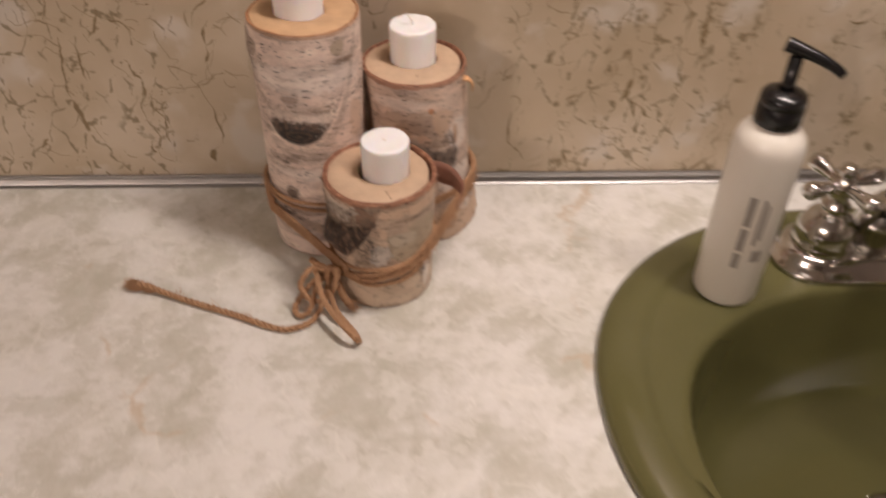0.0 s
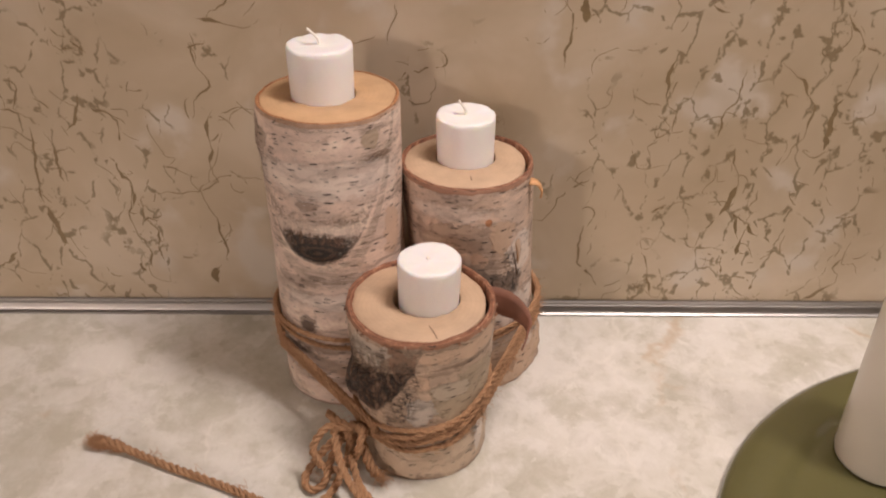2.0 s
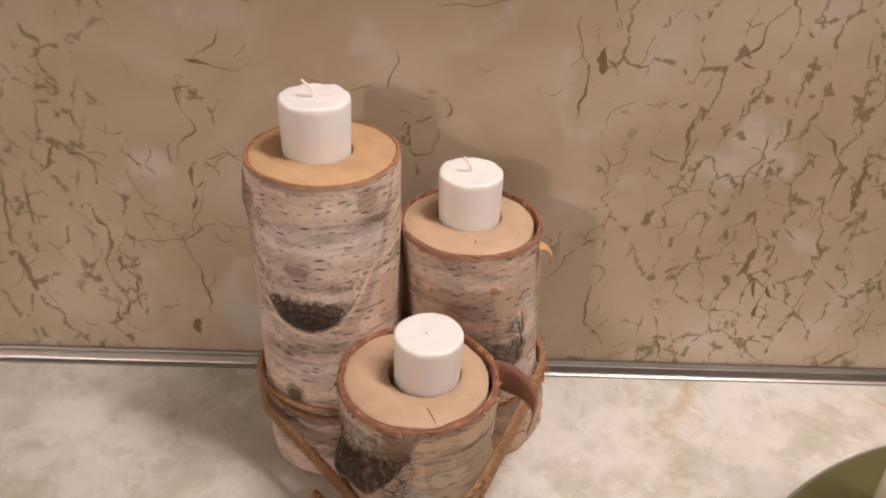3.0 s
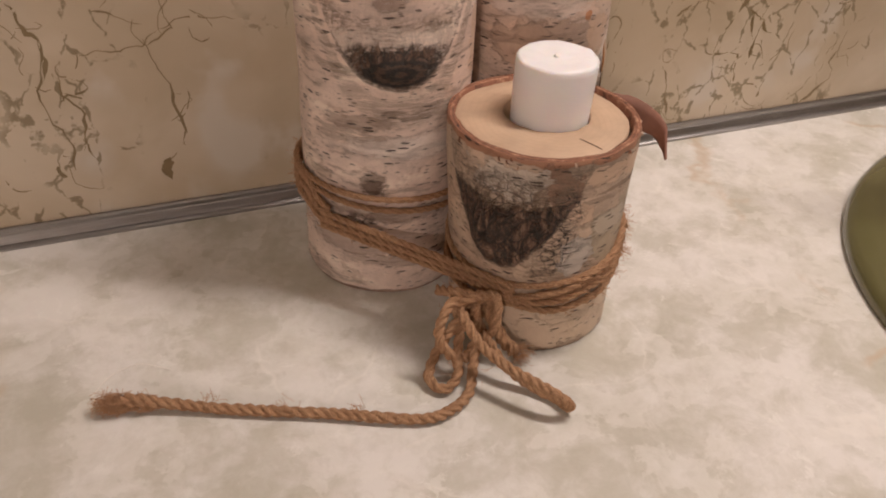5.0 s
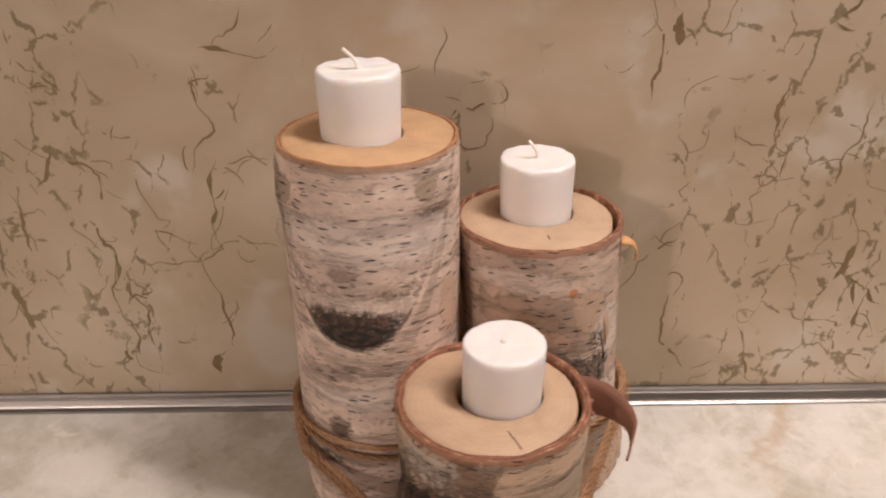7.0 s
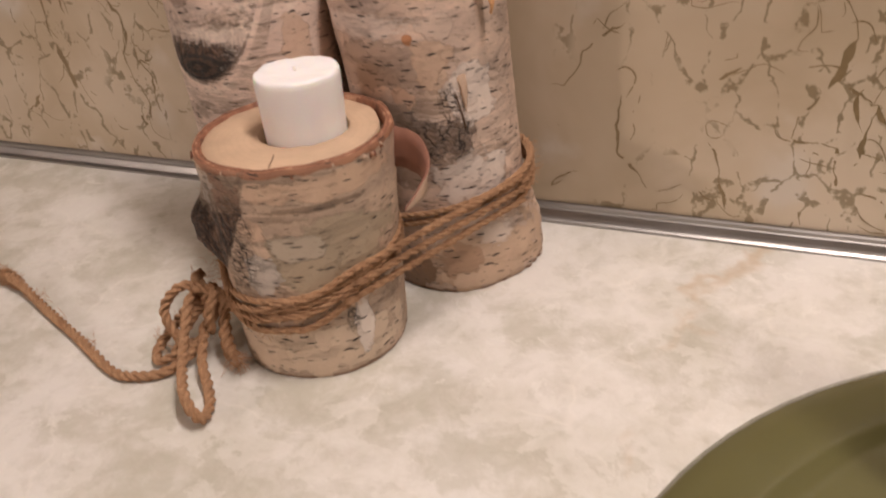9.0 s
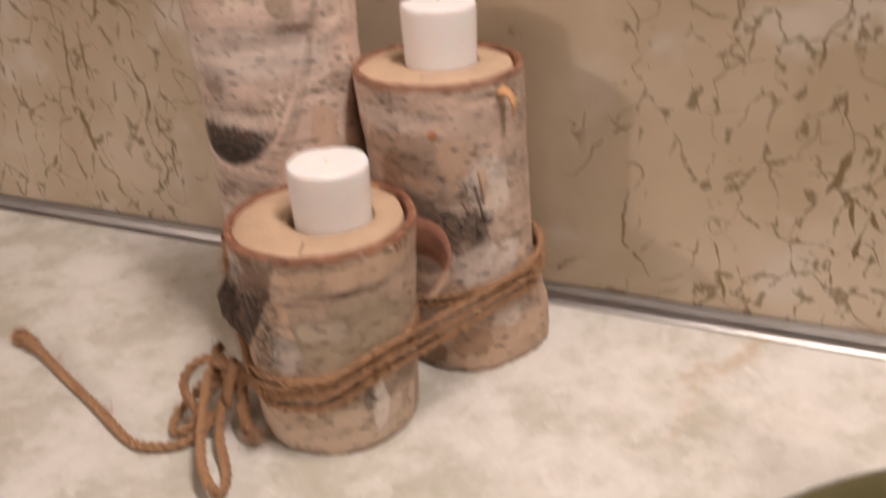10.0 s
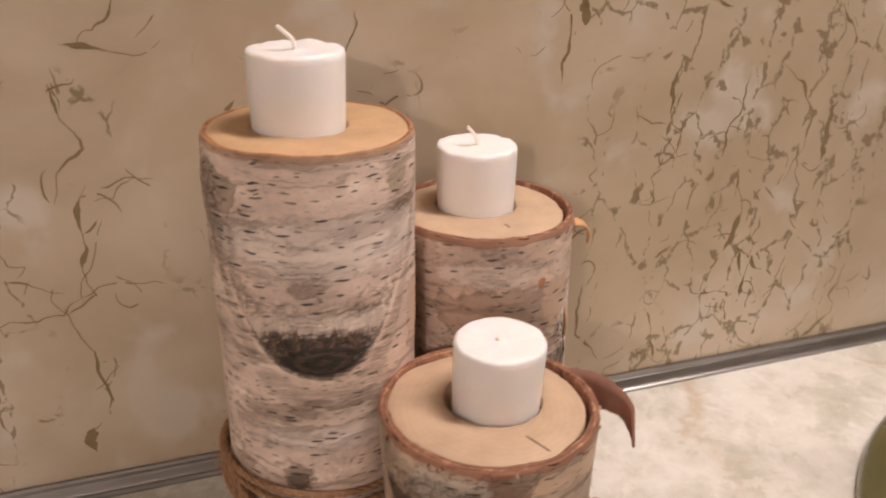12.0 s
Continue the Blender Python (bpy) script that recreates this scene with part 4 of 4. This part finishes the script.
def ring_round(centre, r, z0, slope, turn):
    pts = [Vector((centre.x + r * math.cos(f), centre.y + r * math.sin(f), z0 + slope * math.cos(f - turn))) for f in [1.6 + 2 * math.pi * i / 60 for i in range(60)]]
    return spline([*pts, pts[0]], 0.0013)[:-1]


for z0, c, r, s, turn in ((0.0600, LOGS[0][0], LOGS[0][1] + TW * 0.5, 0.004, 3.4), (0.0550, LOGS[0][0], LOGS[0][1] + TW * 0.5, 0.005, 3.0), (0.0505, LOGS[1][0], LOGS[1][1] + TW * 0.4, 0.010, 0.2), (0.0450, LOGS[1][0], LOGS[1][1] + TW * 0.4, 0.012, 0.1), (0.0440, LOGS[2][0], LOGS[2][1] + TW * 0.6, 0.010, 0.35), (0.0385, LOGS[2][0], LOGS[2][1] + TW * 0.6, 0.011, 0.15), (0.0500, LOGS[2][0], LOGS[2][1] + TW * 0.5, 0.008, 0.6)):
    bm = bmesh.new()
    laid(bm, ring_round(c, r, z0, s, turn), TW * 0.92, closed=True)
    part("wrap", bm, JUTE, twine)

KNOT = Vector((-0.107, -0.166, 0.033))


def strand(name, pts, r=0.0026, label="", grow=None):
    bm = bmesh.new()
    laid(bm, spline(pts, 0.0008), r, grow=grow)
    return part(name, bm, JUTE, twine, label)


strand("knot", [KNOT + Vector(p) for p in ((-0.012, 0.006, 0.002), (-0.006, -0.004, 0.006), (0.002, -0.007, 0.003), (0.004, -0.004, -0.006), (-0.004, -0.003, -0.008), (-0.008, -0.006, 0.0), (0.0, -0.009, 0.005), (0.008, -0.007, 0.001), (0.010, -0.004, -0.006), (0.014, -0.003, 0.003), (0.019, -0.003, 0.004))], 0.0028)
strand("knot", [KNOT + Vector(p) for p in ((0.006, -0.006, 0.006), (0.002, -0.009, -0.002), (0.006, -0.006, -0.010), (0.012, -0.005, -0.004), (0.010, -0.009, 0.004), (0.004, -0.006, 0.001))], 0.0028)
strand("loop", [(-0.106, -0.170, 0.030), (-0.116, -0.177, 0.026), (-0.127, -0.181, 0.014), (-0.133, -0.188, 0.005), (-0.128, -0.196, 0.0035), (-0.120, -0.192, 0.006), (-0.117, -0.184, 0.015), (-0.112, -0.176, 0.024), (-0.104, -0.170, 0.029)])
strand("loop", [(-0.112, -0.171, 0.037), (-0.121, -0.177, 0.036), (-0.127, -0.183, 0.026), (-0.121, -0.186, 0.014), (-0.112, -0.183, 0.008), (-0.106, -0.180, 0.017), (-0.104, -0.175, 0.028)])
strand("loop", [(-0.100, -0.172, 0.036), (-0.096, -0.179, 0.038), (-0.098, -0.184, 0.029), (-0.101, -0.182, 0.018), (-0.104, -0.177, 0.024), (-0.106, -0.173, 0.033)])
strand("tail", [(-0.102, -0.170, 0.028), (-0.106, -0.180, 0.016), (-0.111, -0.190, 0.007), (-0.118, -0.202, 0.0035), (-0.130, -0.209, 0.003), (-0.146, -0.2095, 0.003), (-0.181, -0.194, 0.003), (-0.205, -0.184, 0.003), (-0.229, -0.174, 0.003), (-0.250, -0.165, 0.0045), (-0.266, -0.159, 0.006), (-0.272, -0.1580, 0.0055)], 0.0027, "long frayed tail of twine lying on the counter", grow=lambda s: 1.0 + (0.35 * (s - 0.90) / 0.10 if s > 0.90 else 0.0))
strand("loop", [(-0.110, -0.168, 0.033), (-0.113, -0.178, 0.032), (-0.109, -0.191, 0.023), (-0.1015, -0.204, 0.0185), (-0.0935, -0.2155, 0.0170), (-0.0865, -0.2240, 0.0150), (-0.0800, -0.2285, 0.0100), (-0.0775, -0.2265, 0.0045), (-0.0805, -0.2175, 0.0030), (-0.0875, -0.2080, 0.0040), (-0.0975, -0.197, 0.011), (-0.104, -0.182, 0.022)], 0.0026)
strand("short_end", [(-0.098, -0.171, 0.028), (-0.095, -0.178, 0.020), (-0.091, -0.184, 0.012), (-0.086, -0.187, 0.007)], 0.0026, "short frayed end of twine", grow=lambda s: 1 + 0.5 * s)


def fuzz(name, spots, count, length, seed):
    """Loose jute fibres standing off the twine."""
    rnd = random.Random(seed)
    bm = bmesh.new()
    for _ in range(count):
        p, spread, lean = rnd.choice(spots)
        a = Vector(p) + Vector([rnd.uniform(-spread, spread) for _ in range(3)])
        a.z = max(a.z, 0.0012)
        d = (Vector([rnd.gauss(0, 1) for _ in range(3)]) * 0.5 + Vector(lean)).normalized()
        b = a + d * length * rnd.uniform(0.4, 1.0)
        c = b + (d + Vector([rnd.gauss(0, 0.6) for _ in range(3)])).normalized() * length * 0.5
        b.z, c.z = max(b.z, 0.0010), max(c.z, 0.0010)
        sweep(bm, spline([a, b, c], length / 5), 0.00012, 3)
    return tagged(part(name, bm, FIBRE, twine, "fine loose jute fibres"), kind="stuff")


fuzz("frayed_end", [((-0.266, -0.1590, 0.0050), 0.0030, (-3.6, 0.5, 0.0)), ((-0.270, -0.1580, 0.0052), 0.0036, (-3.4, 0.1, 0.05)), ((-0.274, -0.1570, 0.0052), 0.0036, (-3.2, 0.7, 0.0)), ((-0.258, -0.162, 0.0048), 0.0026, (-3.6, 0.9, 0.05))], 760, 0.0074, 5)
fuzz("frayed_end", [((-0.086, -0.187, 0.007), 0.003, (0.8, -0.3, -0.4))], 90, 0.006, 6)
fuzz("fuzz", HAIRY, 900, 0.0050, 8)
fuzz("fuzz", [(KNOT, 0.012, (0, -0.6, 0.2)), ((-0.118, -0.19, 0.014), 0.012, (0, -0.4, 0.5)), ((-0.0255, -0.1715, 0.046), 0.002, (0.6, -0.4, 0.0)), ((-0.17, -0.199, 0.005), 0.003, (-0.8, 0.3, 0.3)), ((-0.20, -0.186, 0.005), 0.003, (-0.8, 0.4, 0.3)), ((-0.235, -0.172, 0.005), 0.003, (0.5, 0.4, 0.4))], 120, 0.006, 7)
bm = bmesh.new()
sweep(bm, spline([(-0.286, -0.146, 0.0006), (-0.276, -0.134, 0.0012), (-0.262, -0.130, 0.0016), (-0.248, -0.138, 0.0008)], 0.0015), 0.00012, 4)
tagged(part("hair", bm, WICK, None, "fine pale stray fibre lying on the mottled counter"), category="fibre")

# ---- green sink with faucet ----
sink = thing("bathroom_sink", (SINK.x, SINK.y, 0), "avocado-green oval porcelain drop-in sink", "sink")
BOWL = Vector((0.0, -0.040))


def basin():
    bm = bmesh.new()
    rim = ((1.0, 0.0), (1.003, 0.0035), (0.996, 0.0080), (0.978, 0.0112), (0.94, 0.0130), (0.890, 0.0128), (0.874, 0.0118), (0.862, 0.0094), (0.845, 0.0088))
    loops = [oval(0, 0, SRX * k, SRY * k, z) for k, z in rim]
    bowl = ((1.04, 0.0088), (1.02, 0.0083), (1.005, 0.0062), (0.996, 0.001), (0.988, -0.012), (0.965, -0.055), (0.90, -0.092), (0.76, -0.114), (0.48, -0.124), (0.2, -0.127), (0.125, -0.129))
    for k, z in bowl:
        loops.append(oval(BOWL.x, BOWL.y + 0.03 * (1 - min(k, 1)), 0.216 * k, (0.162 if k > 0.3 else 0.162 + (0.3 - k) * 0.31) * k, z * 1.15 if z < 0 else z))
    rings(bm, loops)
    return bm


part("basin", basin(), GREEN, sink)
drain = part("drain", lathe([(0.028, -0.1478), (0.027, -0.1455), (0.021, -0.1448), (0.019, -0.1493), (0.0, -0.1503)], 40, (BOWL.x, BOWL.y + 0.026)), CHROME, sink, "chrome drain ring")
part("stopper", lathe([(0.0165, -0.1493), (0.0165, -0.1418), (0.012, -0.1388), (0.0, -0.1381)], 32, (BOWL.x, BOWL.y + 0.026)), CHROME, drain, "chrome pop-up stopper")
DECK = 0.0088
faucet = thing("faucet", (0.380, -0.136, DECK), "chrome centerset faucet with cross handles on the green sink", "faucet")


def plate():
    bm = bmesh.new()

    def stadium(rx, ry, z, n=72):
        out = []
        for j in range(n):
            f = 2 * math.pi * j / n
            out.append(Vector((math.copysign(rx - ry, math.cos(f)) + ry * math.cos(f), ry * math.sin(f), z)))
        return out
    rings(bm, [stadium(0.088, 0.037, 0), stadium(0.0885, 0.0375, 0.003), stadium(0.0875, 0.0365, 0.006), stadium(0.086, 0.035, 0.0065), stadium(0.082, 0.031, 0.015), stadium(0.080, 0.029, 0.019), stadium(0.077, 0.026, 0.0205)], close_top=True, close_bottom=True)
    return bm


part("base_plate", plate(), CHROME, faucet)
for sx in (-0.047, 0.047):
    body = part("handle", lathe([(0.0265, 0.0200), (0.0270, 0.0225), (0.0262, 0.026), (0.0245, 0.030), (0.0252, 0.033), (0.0240, 0.040), (0.0200, 0.049), (0.0140, 0.055), (0.0105, 0.058), (0.0128, 0.061), (0.0125, 0.064), (0.0088, 0.067), (0.0095, 0.074), (0.0112, 0.078), (0.0112, 0.086), (0.0085, 0.090), (0.0066, 0.094), (0.0078, 0.097), (0.0060, 0.102), (0.0, 0.1035)], 40, (sx, 0)), CHROME, faucet, "bell-shaped chrome tap body")
    for q in range(4):
        f = radians(18 + 90 * q)
        bm = lathe([(0.0, 0.0), (0.0050, 0.0), (0.0046, 0.010), (0.0054, 0.018), (0.0070, 0.026), (0.0084, 0.032), (0.0082, 0.036), (0.0056, 0.0395), (0.0, 0.0405)], 20)
        bmesh.ops.rotate(bm, cent=(0, 0, 0), matrix=Matrix.Rotation(radians(86), 3, "Y"), verts=bm.verts)
        bmesh.ops.rotate(bm, cent=(0, 0, 0), matrix=Matrix.Rotation(f, 3, "Z"), verts=bm.verts)
        bmesh.ops.translate(bm, vec=(sx, 0, 0.082), verts=bm.verts)
        part("cross_arm", bm, CHROME, body)
bm = bmesh.new()
sweep(bm, spline([(0, 0.004, 0.019), (0, 0.004, 0.045), (0, -0.012, 0.068), (0, -0.05, 0.078), (0, -0.09, 0.066), (0, -0.104, 0.050)], 0.003), 0.0125, 24, grow=lambda s: 1.7 - 1.3 * min(s, 0.35) - 0.45 * max(0.0, s - 0.35))
part("spout", bm, CHROME, faucet, "curved chrome spout")

# ---- soap bottle ----
bottle = thing("soap_dispenser", (0.2385, -0.172, DECK), "cream plastic lotion bottle with a black pump on the sink rim", "soap dispenser")
part("bottle", lathe([(0.0, 0.0), (0.0235, 0.0), (0.0262, 0.002), (0.0270, 0.006), (0.0270, 0.146), (0.0266, 0.153), (0.0250, 0.159), (0.0205, 0.1645), (0.0165, 0.167), (0.0148, 0.169), (0.0145, 0.175), (0.0, 0.175)], 56), LOTION, bottle)
part("collar", lathe([(0.0, 0.1690), (0.0168, 0.1690), (0.0174, 0.1705), (0.0172, 0.184), (0.0168, 0.1845), (0.0168, 0.1860), (0.0172, 0.1865), (0.0166, 0.191), (0.0150, 0.1935), (0.0095, 0.1955), (0.0068, 0.1965), (0.0, 0.1965)], 44), BLACK, bottle, "black screw collar")
part("stem", lathe([(0.0, 0.195), (0.0062, 0.195), (0.0050, 0.201), (0.0048, 0.2225), (0.0, 0.2225)], 24), BLACK, bottle, "black pump stem")
AIM = Vector((0.90, -0.43, 0))
bm = bmesh.new()
sweep(bm, spline([AIM * -0.009 + Vector((0, 0, 0.2300)), Vector((0, 0, 0.2278)), AIM * 0.015 + Vector((0, 0, 0.2236)), AIM * 0.028 + Vector((0, 0, 0.2181)), AIM * 0.033 + Vector((0, 0, 0.2145))], 0.0015), 0.0052, 20, grow=lambda s: 1.05 - 0.40 * s)
part("pump_head", bm, BLACK, bottle, "black pump head with a sloping nozzle")


def print_bars(rows):
    """Unreadable upright print on the bottle, as curved bars: (direction, low, high, width)."""
    for a, z0, z1, w in rows:
        bm = bmesh.new()
        cols = []
        for i in range(5):
            f = radians(a) + (i / 4 - 0.5) * w / 0.0273
            cols.append([bm.verts.new((0.02722 * math.cos(f), 0.02722 * math.sin(f), z)) for z in (z0, z1)])
        for p, q in zip(cols, cols[1:]):
            bm.faces.new((p[0], q[0], q[1], p[1]))
        part("print", bm, INK, bottle, "line of grey print running up the bottle")


print_bars([(-112, 0.045, 0.060, 0.006), (-112, 0.063, 0.085, 0.006), (-112, 0.088, 0.116, 0.006), (-92, 0.070, 0.115, 0.003), (-84, 0.075, 0.110, 0.0025), (-80, 0.052, 0.064, 0.009)])
